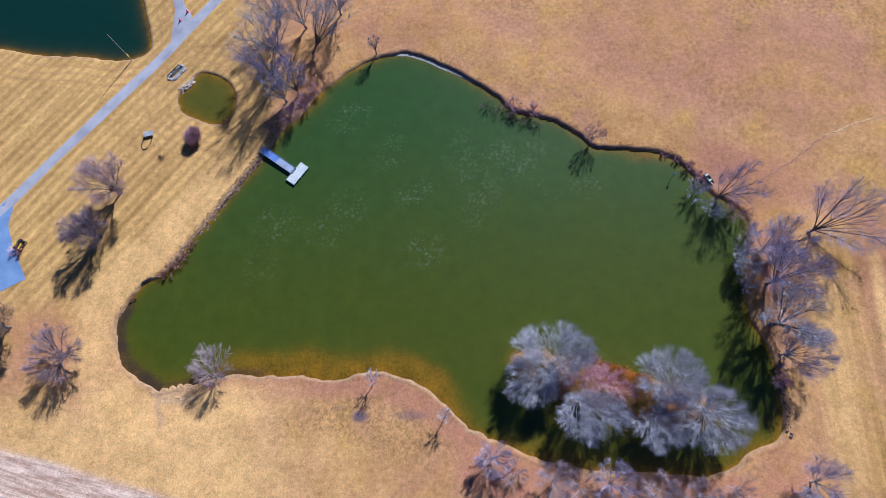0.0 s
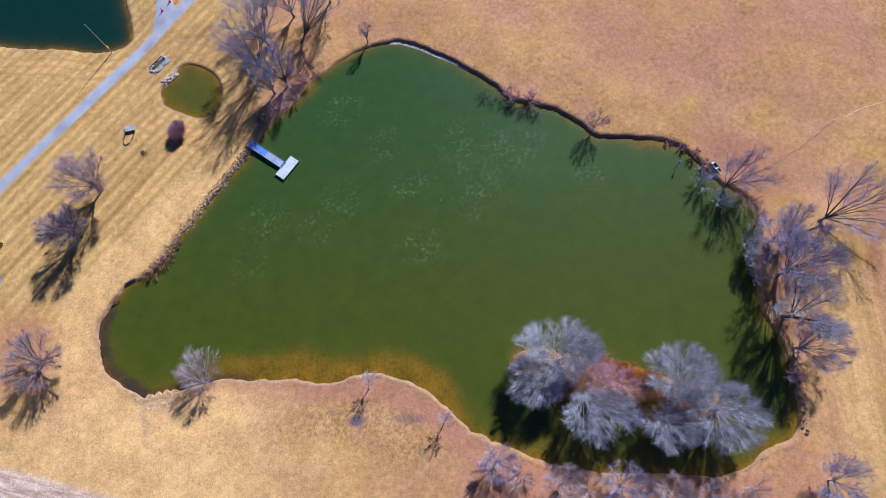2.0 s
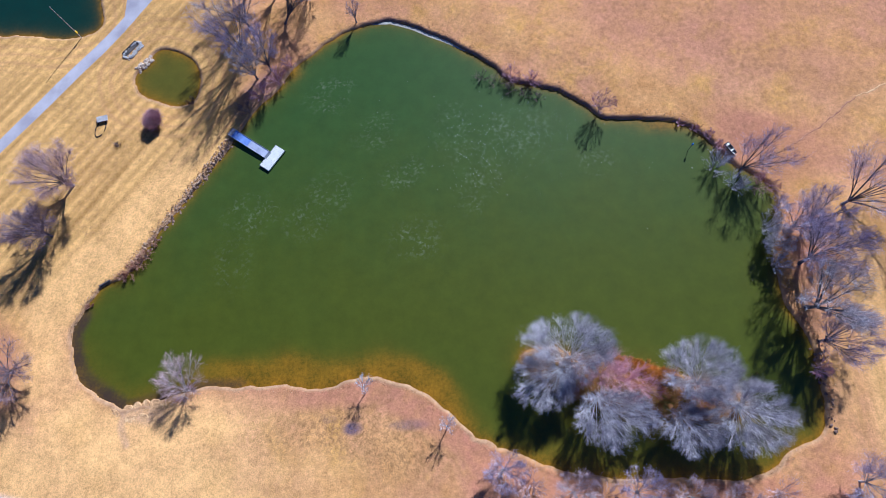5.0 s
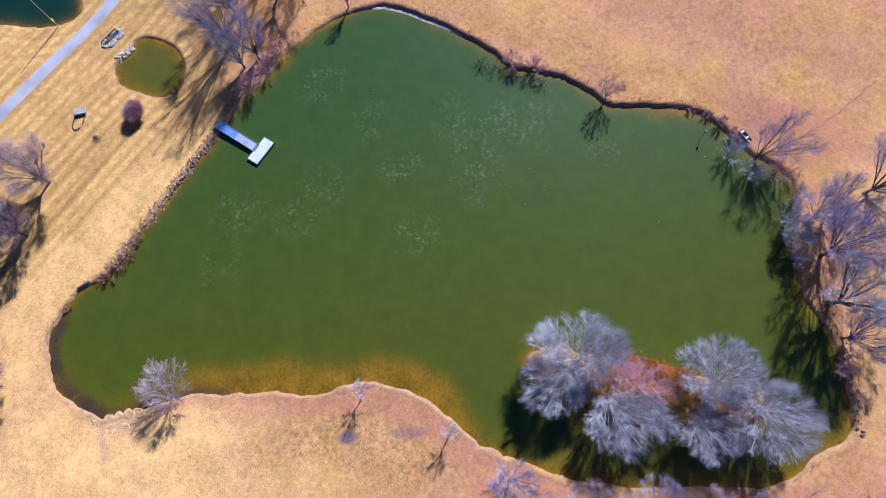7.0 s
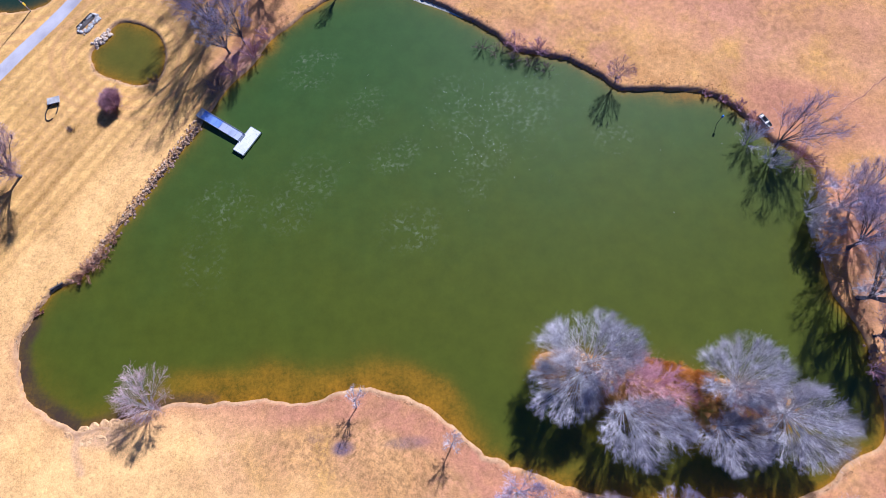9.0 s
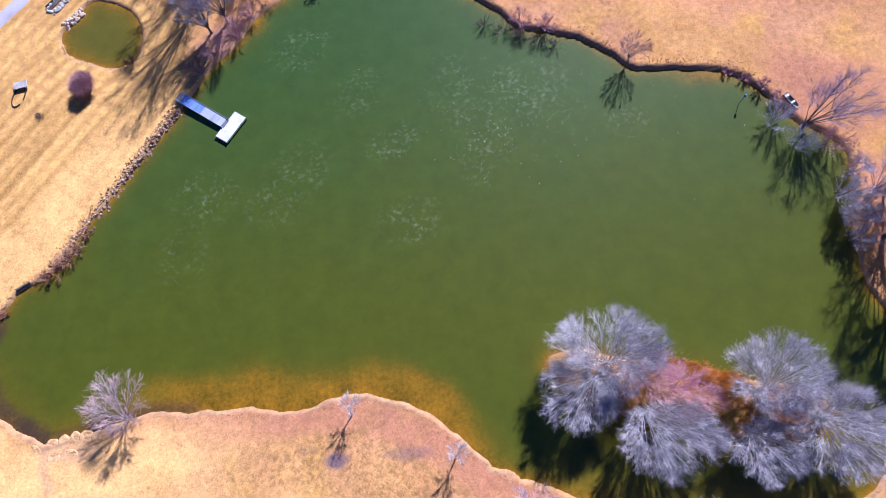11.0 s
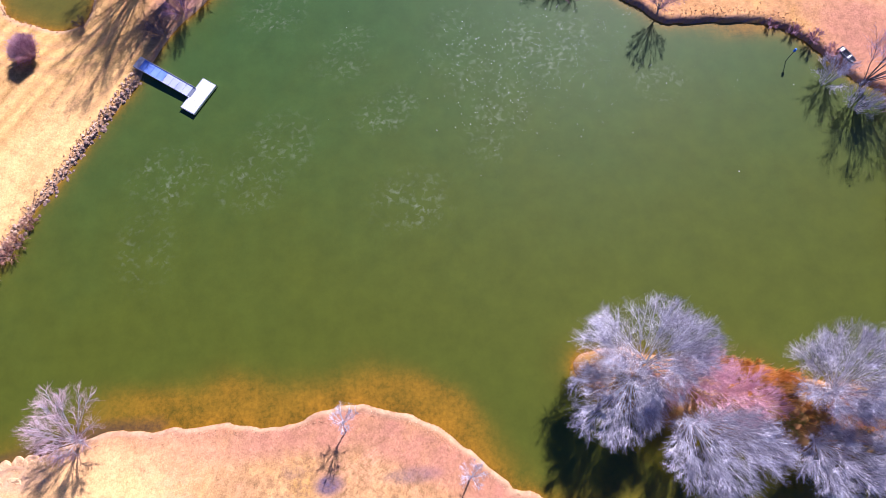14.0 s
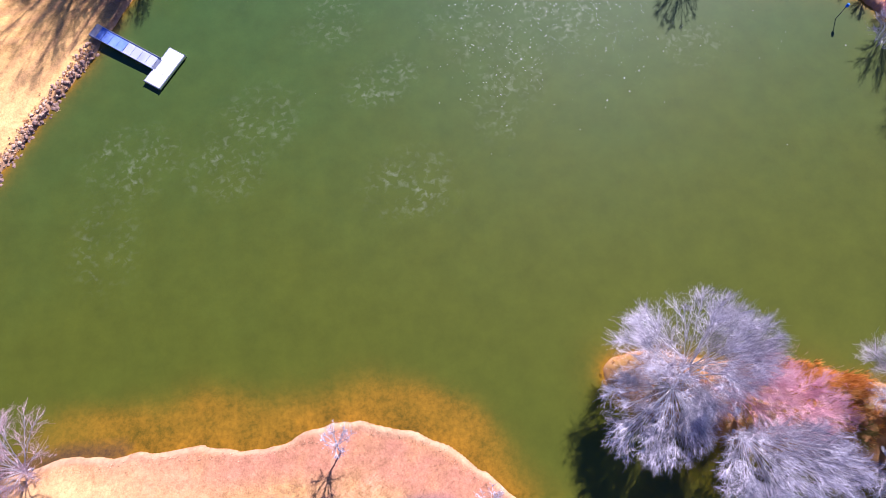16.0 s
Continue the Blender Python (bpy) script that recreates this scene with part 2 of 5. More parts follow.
RUT_EARTH = material("red_brown_earth", [(0.24, 0.105, 0.065), (0.36, 0.18, 0.11), (0.48, 0.27, 0.17)], 0.95, scale=1.5)
SAND = material("pale_wet_sand", [(0.40, 0.37, 0.32), (0.52, 0.49, 0.43), (0.62, 0.59, 0.53)], 0.9, scale=1.5)
MUD = material("dark_earth_and_shade", [(0.05, 0.045, 0.045), (0.09, 0.08, 0.08), (0.14, 0.12, 0.11)], 0.95, scale=1.5)


def mixer(t, fac, a, b):
    n = t.nodes.new("ShaderNodeMix")
    n.data_type = "RGBA"
    for sock, v in ((n.inputs[0], fac), (n.inputs[6], a), (n.inputs[7], b)):
        if isinstance(v, tuple):
            sock.default_value = (*v, 1)
        elif isinstance(v, (int, float)):
            sock.default_value = v
        else:
            t.links.new(v, sock)
    return n.outputs[2]


def sums(t, op, a, b, c=None):
    n = t.nodes.new("ShaderNodeMath")
    n.operation = op
    n.use_clamp = False
    for k, v in enumerate((a, b, c)):
        if v is None:
            continue
        if isinstance(v, (int, float)):
            n.inputs[k].default_value = v
        else:
            t.links.new(v, n.inputs[k])
    return n.outputs[0]


def speckle(t, place, scale, detail=5, rough=0.6, lo=0.35, hi=0.65):
    n = t.nodes.new("ShaderNodeTexNoise")
    n.inputs["Scale"].default_value, n.inputs["Detail"].default_value, n.inputs["Roughness"].default_value = scale, detail, rough
    t.links.new(place, n.inputs["Vector"])
    r = t.nodes.new("ShaderNodeMapRange")
    r.inputs["From Min"].default_value, r.inputs["From Max"].default_value = lo, hi
    t.links.new(n.outputs["Fac"], r.inputs["Value"])
    return r.outputs["Result"]


def ground_material():
    """Dry winter grass over earth; which grass grows where comes from the sheet's own cover layers."""
    m = bpy.data.materials.new("winter_grass_and_earth")
    m.use_nodes = True
    t = m.node_tree
    s = t.nodes["Principled BSDF"]
    s.inputs["Roughness"].default_value, s.inputs["Specular IOR Level"].default_value = 0.95, 0.1
    place = t.nodes.new("ShaderNodeNewGeometry").outputs["Position"]

    def layer(name):
        a = t.nodes.new("ShaderNodeAttribute")
        a.attribute_name = name
        split = t.nodes.new("ShaderNodeSeparateColor")
        t.links.new(a.outputs["Color"], split.inputs[0])
        return split.outputs

    first, second, third = layer("cover_a"), layer("cover_b"), layer("cover_c")
    broad, mid, small, grit = (speckle(t, place, k, 7, r, 0.3, 0.7) for k, r in ((0.045, 0.62), (0.22, 0.66), (1.1, 0.72), (3.0, 0.75)))
    grass = mixer(t, broad, GRASS_A, GRASS_B)
    grass = mixer(t, sums(t, "MULTIPLY", mid, 0.55), grass, GRASS_C)
    rose, gold = speckle(t, place, 0.075, 4, 0.6, 0.42, 0.62), speckle(t, place, 0.13, 5, 0.65, 0.50, 0.68)
    grass = mixer(t, sums(t, "MULTIPLY", rose, 0.65), grass, GRASS_ROSE)
    grass = mixer(t, sums(t, "MULTIPLY", gold, 0.6), grass, GRASS_GOLD)
    grass = mixer(t, sums(t, "MULTIPLY", first[0], 0.75), grass, GRASS_LAWN)
    # mown bands run with the lane, each pass a little different
    wave = t.nodes.new("ShaderNodeTexWave")
    wave.wave_type, wave.bands_direction = "BANDS", "Y"
    turn = t.nodes.new("ShaderNodeMapping")
    turn.inputs["Rotation"].default_value = (0, 0, radians(-52.8))
    t.links.new(place, turn.inputs["Vector"])
    t.links.new(turn.outputs["Vector"], wave.inputs["Vector"])
    wave.inputs["Scale"].default_value, wave.inputs["Distortion"].default_value, wave.inputs["Detail Scale"].default_value = 0.165, 0.8, 0.3
    drag = t.nodes.new("ShaderNodeMapping")
    drag.inputs["Scale"].default_value = (0.03, 0.55, 1)
    t.links.new(turn.outputs["Vector"], drag.inputs["Vector"])
    passes = speckle(t, drag.outputs["Vector"], 1.0, 5, 0.62, 0.40, 0.60)
    stripes = sums(t, "MULTIPLY", sums(t, "MULTIPLY_ADD", wave.outputs["Fac"], 0.5, sums(t, "MULTIPLY", passes, 0.5)), first[0])
    grass = mixer(t, sums(t, "MULTIPLY", stripes, sums(t, "MULTIPLY_ADD", broad, 0.4, 0.75)), grass, GRASS_MOWN)
    # wheel tracks
    tracks = t.nodes.new("ShaderNodeAttribute")
    tracks.attribute_name = "cover_b"
    grass = mixer(t, sums(t, "MULTIPLY", tracks.outputs["Alpha"], sums(t, "MULTIPLY_ADD", mid, 0.5, 0.45)), grass, GRASS_TRACK)
    # long streaks left by the mower on the east field
    comb = t.nodes.new("ShaderNodeMapping")
    comb.inputs["Rotation"].default_value, comb.inputs["Scale"].default_value = (0, 0, radians(-3)), (0.62, 0.02, 1)
    t.links.new(place, comb.inputs["Vector"])
    streak = speckle(t, comb.outputs["Vector"], 1.0, 5, 0.62, 0.42, 0.60)
    field = t.nodes.new("ShaderNodeAttribute")
    field.attribute_name = "cover_a"
    grass = mixer(t, sums(t, "MULTIPLY", sums(t, "MULTIPLY", field.outputs["Alpha"], streak), 0.85), grass, GRASS_MOWN)
    brown = speckle(t, place, 1.5, 9, 0.80, 0.50, 0.57)
    where = speckle(t, place, 0.07, 5, 0.7, 0.42, 0.64)
    grass = mixer(t, sums(t, "MULTIPLY", brown, sums(t, "MULTIPLY_ADD", where, 0.65, 0.28)), grass, GRASS_BROWN)
    turf = t.nodes.new("ShaderNodeAttribute")
    turf.attribute_name = "cover_c"
    grass = mixer(t, sums(t, "MULTIPLY", turf.outputs["Alpha"], speckle(t, place, 1.4, 9, 0.80, 0.47, 0.55)), grass, GRASS_OLIVE)
    # reddish and pale swards, bare earth, stubble
    grass = mixer(t, sums(t, "MULTIPLY", first[1], sums(t, "MULTIPLY_ADD", mid, 0.7, 0.3)), grass, GRASS_RED)
    grass = mixer(t, sums(t, "MULTIPLY", first[2], sums(t, "MULTIPLY_ADD", mid, 0.3, 0.65)), grass, GRASS_PALE)
    way = t.nodes.new("ShaderNodeMapping")
    way.inputs["Rotation"].default_value = (0, 0, radians(13.5))
    t.links.new(place, way.inputs["Vector"])
    pulled = t.nodes.new("ShaderNodeMapping")
    pulled.inputs["Scale"].default_value = (0.16, 1.6, 1)
    t.links.new(way.outputs["Vector"], pulled.inputs["Vector"])
    rows = speckle(t, pulled.outputs["Vector"], 1.0, 7, 0.72, 0.40, 0.62)
    grass = mixer(t, second[0], grass, mixer(t, rows, STUBBLE_A, STUBBLE_B))
    grass = mixer(t, sums(t, "MULTIPLY", second[1], sums(t, "MULTIPLY_ADD", small, 0.7, 0.3)), grass, BARE_EARTH)
    # dark patches of ground, with the shade of north bank and grove painted in
    grass = mixer(t, sums(t, "MULTIPLY", second[2], sums(t, "MULTIPLY_ADD", small, 0.5, 0.5)), grass, DARK_AND_SHADE)
    # the grain of the sward: tufts and fallen blades
    flake = speckle(t, place, 5.5, 6, 0.8, 0.38, 0.60)
    grain = sums(t, "MULTIPLY_ADD", flake, 0.30, sums(t, "MULTIPLY_ADD", small, 0.42, sums(t, "MULTIPLY_ADD", grit, 0.56, sums(t, "MULTIPLY_ADD", mid, 0.24, 0.25))))
    shade = t.nodes.new("ShaderNodeVectorMath")
    shade.operation = "SCALE"
    t.links.new(grass, shade.inputs[0])
    t.links.new(grain, shade.inputs["Scale"])
    # bank faces and the bed of the ponds
    bank = mixer(t, small, BANK_A, BANK_B)
    soil = mixer(t, sums(t, "MULTIPLY", third[0], 1.0), shade.outputs[0], bank)
    weed = speckle(t, place, 0.7, 6, 0.7, 0.35, 0.7)
    bed = mixer(t, weed, BED_A, BED_B)
    soil = mixer(t, third[1], soil, bed)
    soil = mixer(t, third[2], soil, mixer(t, small, ISLE_A, ISLE_B))
    t.links.new(soil, s.inputs["Base Color"])
    b = t.nodes.new("ShaderNodeBump")
    b.inputs["Strength"].default_value, b.inputs["Distance"].default_value = 0.25, 0.06
    t.links.new(sums(t, "ADD", grit, small), b.inputs["Height"])
    t.links.new(b.outputs["Normal"], s.inputs["Normal"])
    return m


GRASS_A, GRASS_B, GRASS_C = (0.60, 0.315, 0.105), (0.50, 0.255, 0.085), (0.62, 0.365, 0.155)
GRASS_MOWN, GRASS_RED, GRASS_PALE = (0.28, 0.155, 0.035), (0.42, 0.185, 0.115), (0.78, 0.47, 0.175)
GRASS_LAWN = (0.76, 0.48, 0.14)
GRASS_BROWN = (0.30, 0.165, 0.07)
STUBBLE_A, STUBBLE_B = (0.82, 0.60, 0.47), (0.48, 0.30, 0.21)
GRASS_TRACK = (0.36, 0.19, 0.08)
BARE_EARTH, DARK_AND_SHADE = (0.50, 0.31, 0.19), (0.085, 0.07, 0.125)
GRASS_GOLD, GRASS_ROSE = (0.60, 0.35, 0.06), (0.52, 0.255, 0.165)
BANK_A, BANK_B = (0.27, 0.15, 0.08), (0.52, 0.34, 0.19)
AMBER_A, AMBER_B = (0.37, 0.172, 0.0), (0.07, 0.046, 0.0)
MUDDY = (0.055, 0.034, 0.022)
GRASS_OLIVE = (0.35, 0.195, 0.078)
BED_A, BED_B = (0.62, 0.30, 0.03), (0.26, 0.16, 0.02)
ISLE_A, ISLE_B = (0.40, 0.19, 0.085), (0.25, 0.17, 0.035)


def water_material(name, murk_a, murk_b, clear, scum):
    """Murky pond water: the bed shows through where it is shallow, suspended silt hides it where it is deep; a rippled, glossy surface."""
    m = bpy.data.materials.new(name)
    m.use_nodes = True
    t = m.node_tree
    t.nodes.remove(t.nodes["Principled BSDF"])
    out = t.nodes["Material Output"]
    place = t.nodes.new("ShaderNodeNewGeometry").outputs["Position"]
    depth = t.nodes.new("ShaderNodeAttribute")
    depth.attribute_name = "depth"
    fade = sums(t, "POWER", 2.718, sums(t, "MULTIPLY", depth.outputs["Fac"], -1.0 / clear))
    cover = sums(t, "SUBTRACT", 1.0, fade)
    film = speckle(t, place, 0.10, 6, 0.7, 0.3, 0.75)
    # greener towards the north, browner silt in the south and east
    axes = t.nodes.new("ShaderNodeSeparateXYZ")
    t.links.new(place, axes.inputs[0])
    drift = t.nodes.new("ShaderNodeMapRange")
    drift.interpolation_type = "SMOOTHSTEP"
    drift.inputs["From Min"].default_value, drift.inputs["From Max"].default_value = 66.0, 16.0
    t.links.new(sums(t, "MULTIPLY_ADD", film, 10.0, sums(t, "MULTIPLY_ADD", axes.outputs[0], -0.06, axes.outputs[1])), drift.inputs["Value"])
    silt = mixer(t, drift.outputs["Result"], murk_a, murk_b)
    # thin pale scum drifting in wisps
    drawn = t.nodes.new("ShaderNodeAttribute")
    drawn.attribute_name = "scum"
    patch = sums(t, "MULTIPLY", drawn.outputs["Fac"], speckle(t, place, 0.3, 5, 0.6, 0.38, 0.62))
    curl = t.nodes.new("ShaderNodeTexNoise")
    curl.inputs["Scale"].default_value, curl.inputs["Detail"].default_value, curl.inputs["Distortion"].default_value = 1.5, 10, 0.5
    t.links.new(place, curl.inputs["Vector"])
    thread = t.nodes.new("ShaderNodeMapRange")
    thread.inputs["From Min"].default_value, thread.inputs["From Max"].default_value = 0.50, 0.80
    t.links.new(curl.outputs["Fac"], thread.inputs["Value"])
    silt = mixer(t, sums(t, "MULTIPLY", sums(t, "MULTIPLY", patch, thread.outputs["Result"]), 0.8), silt, scum)
    cloud = speckle(t, place, 0.35, 9, 0.72, 0.25, 0.75)
    murky = t.nodes.new("ShaderNodeVectorMath")
    murky.operation = "SCALE"
    t.links.new(silt, murky.inputs[0])
    t.links.new(sums(t, "MULTIPLY_ADD", cloud, 0.34, 0.86), murky.inputs["Scale"])
    silt = murky.outputs[0]
    # over the shelves the water takes the colour of the clay and weed below it
    weed = sums(t, "MULTIPLY_ADD", speckle(t, place, 2.0, 9, 0.78, 0.40, 0.62), 0.5, sums(t, "MULTIPLY", speckle(t, place, 0.28, 5, 0.6, 0.38, 0.66), 0.5))
    clay = mixer(t, weed, AMBER_A, AMBER_B)
    silt_bsdf = t.nodes.new("ShaderNodeBsdfDiffuse")
    # dark mud and sunk leaves close along some shores
    sunk = t.nodes.new("ShaderNodeAttribute")
    sunk.attribute_name = "mud"
    below = mixer(t, sums(t, "MULTIPLY", sunk.outputs["Fac"], sums(t, "MULTIPLY_ADD", weed, 0.5, 0.6)), mixer(t, cover, clay, silt), MUDDY)
    t.links.new(below, silt_bsdf.inputs["Color"])
    ripple, swell = speckle(t, place, 3.2, 4, 0.65, 0.0, 1.0), speckle(t, place, 0.5, 3, 0.55, 0.0, 1.0)
    gust = speckle(t, place, 0.03, 2, 0.5, 0.35, 0.65)
    b = t.nodes.new("ShaderNodeBump")
    b.inputs["Distance"].default_value = 0.10
    t.links.new(sums(t, "MULTIPLY_ADD", gust, 0.15, 0.15), b.inputs["Strength"])
    t.links.new(sums(t, "ADD", ripple, swell), b.inputs["Height"])
    fres = t.nodes.new("ShaderNodeFresnel")
    fres.inputs["IOR"].default_value = 1.50
    shine = t.nodes.new("ShaderNodeBsdfGlossy")
    shine.inputs["Roughness"].default_value = 0.025
    t.links.new(b.outputs["Normal"], shine.inputs["Normal"])
    haze = t.nodes.new("ShaderNodeBsdfGlossy")
    haze.inputs["Roughness"].default_value = 0.55
    both = t.nodes.new("ShaderNodeMixShader")
    both.inputs[0].default_value = 0.30
    t.links.new(shine.outputs[0], both.inputs[1])
    t.links.new(haze.outputs[0], both.inputs[2])
    top = t.nodes.new("ShaderNodeMixShader")
    t.links.new(fres.outputs[0], top.inputs[0])
    t.links.new(silt_bsdf.outputs[0], top.inputs[1])
    t.links.new(both.outputs[0], top.inputs[2])
    t.links.new(top.outputs[0], out.inputs["Surface"])
    return m


GROUND = ground_material()
POND_WATER = water_material("green_pond_water", (0.035, 0.076, 0.013), (0.065, 0.080, 0.003), 0.95, (0.23, 0.26, 0.17))
SMALL_WATER = water_material("olive_pond_water", (0.085, 0.084, 0.006), (0.11, 0.085, 0.004), 1.3, (0.12, 0.11, 0.02))
FAR_WATER = water_material("dark_teal_pond_water", (0.003, 0.026, 0.017), (0.004, 0.030, 0.018), 0.9, (0.02, 0.05, 0.04))

# ---- helpers for things ----
def mesh_of(name, verts, faces, mat, smooth=False, more=None):
    """A mesh from arrays of places and of faces with the same number of corners. more: faces with another number of corners."""
    me = bpy.data.meshes.new(name)
    verts = np.asarray(verts, np.float32)
    sets = [np.asarray(f, np.int32) for f in (faces, more) if f is not None and len(f)]
    corners = np.concatenate([f.ravel() for f in sets])
    sides = np.concatenate([np.full(len(f), f.shape[1], np.int32) for f in sets])
    me.vertices.add(len(verts))
    me.vertices.foreach_set("co", verts.ravel())
    me.loops.add(len(corners))
    me.loops.foreach_set("vertex_index", corners)
    me.polygons.add(len(sides))
    me.polygons.foreach_set("loop_start", (np.cumsum(sides) - sides).astype(np.int32))
    me.polygons.foreach_set("use_smooth", np.full(len(sides), smooth))
    me.update(calc_edges=True)
    me.materials.append(mat)
    return me


def under(ob, parent):
    ob.parent = parent
    return ob


def part(name, bm, mat, parent, label=""):
    """Links a bmesh as one mesh object under a thing or a part."""
    me = bpy.data.meshes.new(name)
    bm.to_mesh(me)
    bm.free()
    me.materials.append(mat)
    ob = new(name, me)
    ob.parent = parent
    return tagged(ob, label) if label else ob


def thing(name, label, category, at=(0, 0, 0), turn=0.0, group="", kind=""):
    ob = new(name)
    ob.matrix_basis = pose(*at, 0, 0, turn)
    return tagged(ob, label, category, group, kind)


def box(size, at=(0, 0, 0), bevel=0.01, rot=None):
    bm = bmesh.new()
    bmesh.ops.create_cube(bm, size=1.0)
    bmesh.ops.scale(bm, vec=size, verts=bm.verts)
    if bevel:
        bmesh.ops.bevel(bm, geom=bm.edges[:], offset=min(bevel, min(size) * 0.3), segments=1, affect="EDGES")
    if rot:
        bmesh.ops.rotate(bm, cent=(0, 0, 0), matrix=Euler([radians(a) for a in rot]).to_matrix(), verts=bm.verts)
    bmesh.ops.translate(bm, vec=at, verts=bm.verts)
    return bm


def rod(a, b, r0, r1=None, sides=10):
    """A tapered round bar from a to b."""
    a, b = Vector(a), Vector(b)
    bm = bmesh.new()
    bmesh.ops.create_cone(bm, cap_ends=True, segments=sides, radius1=r0, radius2=r0 if r1 is None else r1, depth=(b - a).length)
    bm.transform(Matrix.Translation((a + b) / 2) @ (b - a).to_track_quat("Z", "Y").to_matrix().to_4x4())
    return bm


def join(*bms):
    """Several bmeshes as one."""
    me = bpy.data.meshes.new("join")
    out = bmesh.new()
    for bm in bms:
        bm.to_mesh(me)
        bm.free()
        out.from_mesh(me)
    bpy.data.meshes.remove(me)
    return out


def pebble(size, seed, cuts=1):
    """A broken, rounded stone."""
    rnd = random.Random(seed)
    bm = bmesh.new()
    bmesh.ops.create_icosphere(bm, subdivisions=cuts, radius=1.0)
    for v in bm.verts:
        v.co *= 0.78 + 0.44 * rnd.random()
        v.co.x, v.co.y, v.co.z = v.co.x * size[0], v.co.y * size[1], v.co.z * size[2]
    return bm


# ---- ground ----
def stretched(bands, far):
    """Grid lines: even steps within each band (from, step), ever wider out to far."""
    core = np.concatenate([np.arange(lo, hi - step / 2, step) for (lo, step), (hi, _) in zip(bands[:-1], bands[1:])])
    lo, hi, step = core[0], core[-1], bands[0][1]
    grow = step * np.cumsum(1.42 ** np.arange(1, 40))
    left, right = lo - grow[grow < far + lo], hi + grow[grow < far - hi]
    return np.concatenate([[-far], left[::-1], core, right, [far]])


gx, gy = stretched([(-92.0, 0.42), (-53.0, 0.26), (2.0, 0.42), (76.0, 0.42)], 2500.0), stretched([(-20.0, 0.42), (-3.0, 0.22), (8.0, 0.42), (88.0, 0.42)], 2500.0)
GX, GY = np.meshgrid(gx, gy)
fx, fy = GX.ravel(), GY.ravel()
fz, edge = land(fx, fy)
isle = away(fx, fy, island_line)


def near(x, y, points, width):
    """1 along an open line of plan points, fading to 0 at its width."""
    best = np.full(x.shape, 1e9)
    for (ax, ay), (bx, by) in zip(points[:-1], points[1:]):
        ex, ey = bx - ax, by - ay
        s = np.clip(((x - ax) * ex + (y - ay) * ey) / (ex * ex + ey * ey), 0, 1)
        best = np.minimum(best, np.hypot(x - ax - s * ex, y - ay - s * ey))
    return 1 - ramp(best, width * 0.3, width)


def blot(x, y, cx, cy, rx, ry, turn=0.0):
    c, s = math.cos(radians(turn)), math.sin(radians(turn))
    u, v = (x - cx) * c + (y - cy) * s, (y - cy) * c - (x - cx) * s
    return 1 - ramp(np.hypot(u / rx, v / ry), 0.35, 1.0)


GULLY = [(54.6, 40.4), (56.5, 41.6), (60.0, 43.6), (63.0, 45.6), (65.6, 47.7), (67.4, 48.9), (70.1, 49.9), (74.0, 51.5), (77.8, 52.4)]
wob = np.sin(fx * 0.31 + 2 * np.sin(fy * 0.23)) * 0.5 + np.sin(fy * 0.47 - fx * 0.19) * 0.5
rust = 0.8 * blot(fx, fy, -41.5, -5.5, 2.4, 9.0, -6)
olive = np.clip(1.0 * blot(fx, fy, -9, -2, 15, 8) + 0.5 * blot(fx, fy, -28, -2, 12, 5) + 0.4 * blot(fx, fy, 58, 52, 20, 8) + 0.8 * blot(fx, fy, -20, 2, 24, 6), 0, 1)
lawn = ramp(-(fx + 0.35 * fy), 8, 22) * ramp(fy, 14, 24)
red = np.clip(0.45 * rust + 0.85 * blot(fx, fy, 52, 41, 16, 9) + 0.5 * blot(fx, fy, 40, 70, 26, 20) + 0.45 * blot(fx, fy, 66, 62, 24, 18) + 1.0 * near(fx, fy, [(-40, 5.2), (-26, 5.2), (-12, 5.2), (-3, 0.0), (5, -6.5)], 3.2)
              + 0.7 * blot(fx, fy, 41, -12, 12, 5) + 0.6 * blot(fx, fy, 8, -9, 9, 5) + 0.6 * blot(fx, fy, -72, 13, 9, 8) + 0.5 * blot(fx, fy, -10, 75, 18, 7)
              + 0.8 * ramp(fx + 0.6 * wob, 66, 69) * ramp(-fy, -40, -25) + 0.4 * blot(fx, fy, 57.5, 4, 1.6, 26, -4) + 0.35 * blot(fx, fy, -28, 62, 7, 10) + 0.9 * blot(fx, fy, 54.5, 22, 5, 16) + 0.85 * near(fx, fy, [(3, -8), (14, -11), (28, -12.5), (42, -12)], 5) + 0.9 * blot(fx, fy, 51, -8.5, 6, 6) + 0.5 * blot(fx, fy, 47, 46, 9, 4, -40) + 0.6 * blot(fx, fy, -33, 58, 4, 8, -40), 0, 1)
pale = np.clip(0.3 * lawn + 1.0 * ramp(-fy, -6, 3) * ramp(-fx, 24, 46) + 0.55 * ramp(-fy, -1, 6) * ramp(-fx, 6, 30) + 0.8 * (1 - ramp(np.abs(edge - 4.0), 1.5, 5.5)) * ramp(-fx, 20, 40) * ramp(-fy, -50, -38)
               + 0.45 * blot(fx, fy, 61, 8, 4, 34, -4) + 0.7 * near(fx, fy, [(71.2, 26.0), (70.2, 10.0), (69.4, -8.0)], 1.5) + 0.25 * ramp(fx, 50, 58) * ramp(-fy, -26, -16), 0, 1)
stub = ramp(-(fy + 0.24 * (fx + 74)) + 0.5 * wob, 4.6, 6.2) * ramp(-fx, 24, 34)
bare = np.clip(0.3 * near(fx, fy, GULLY[4:], 0.8) + 0.8 * near(fx, fy, [(-50.0, 4.2), (-50.2, 1.5), (-49, -1)], 0.8) + 0.95 * blot(fx, fy, -46.5, 3.4, 4.5, 2.4), 0, 1)
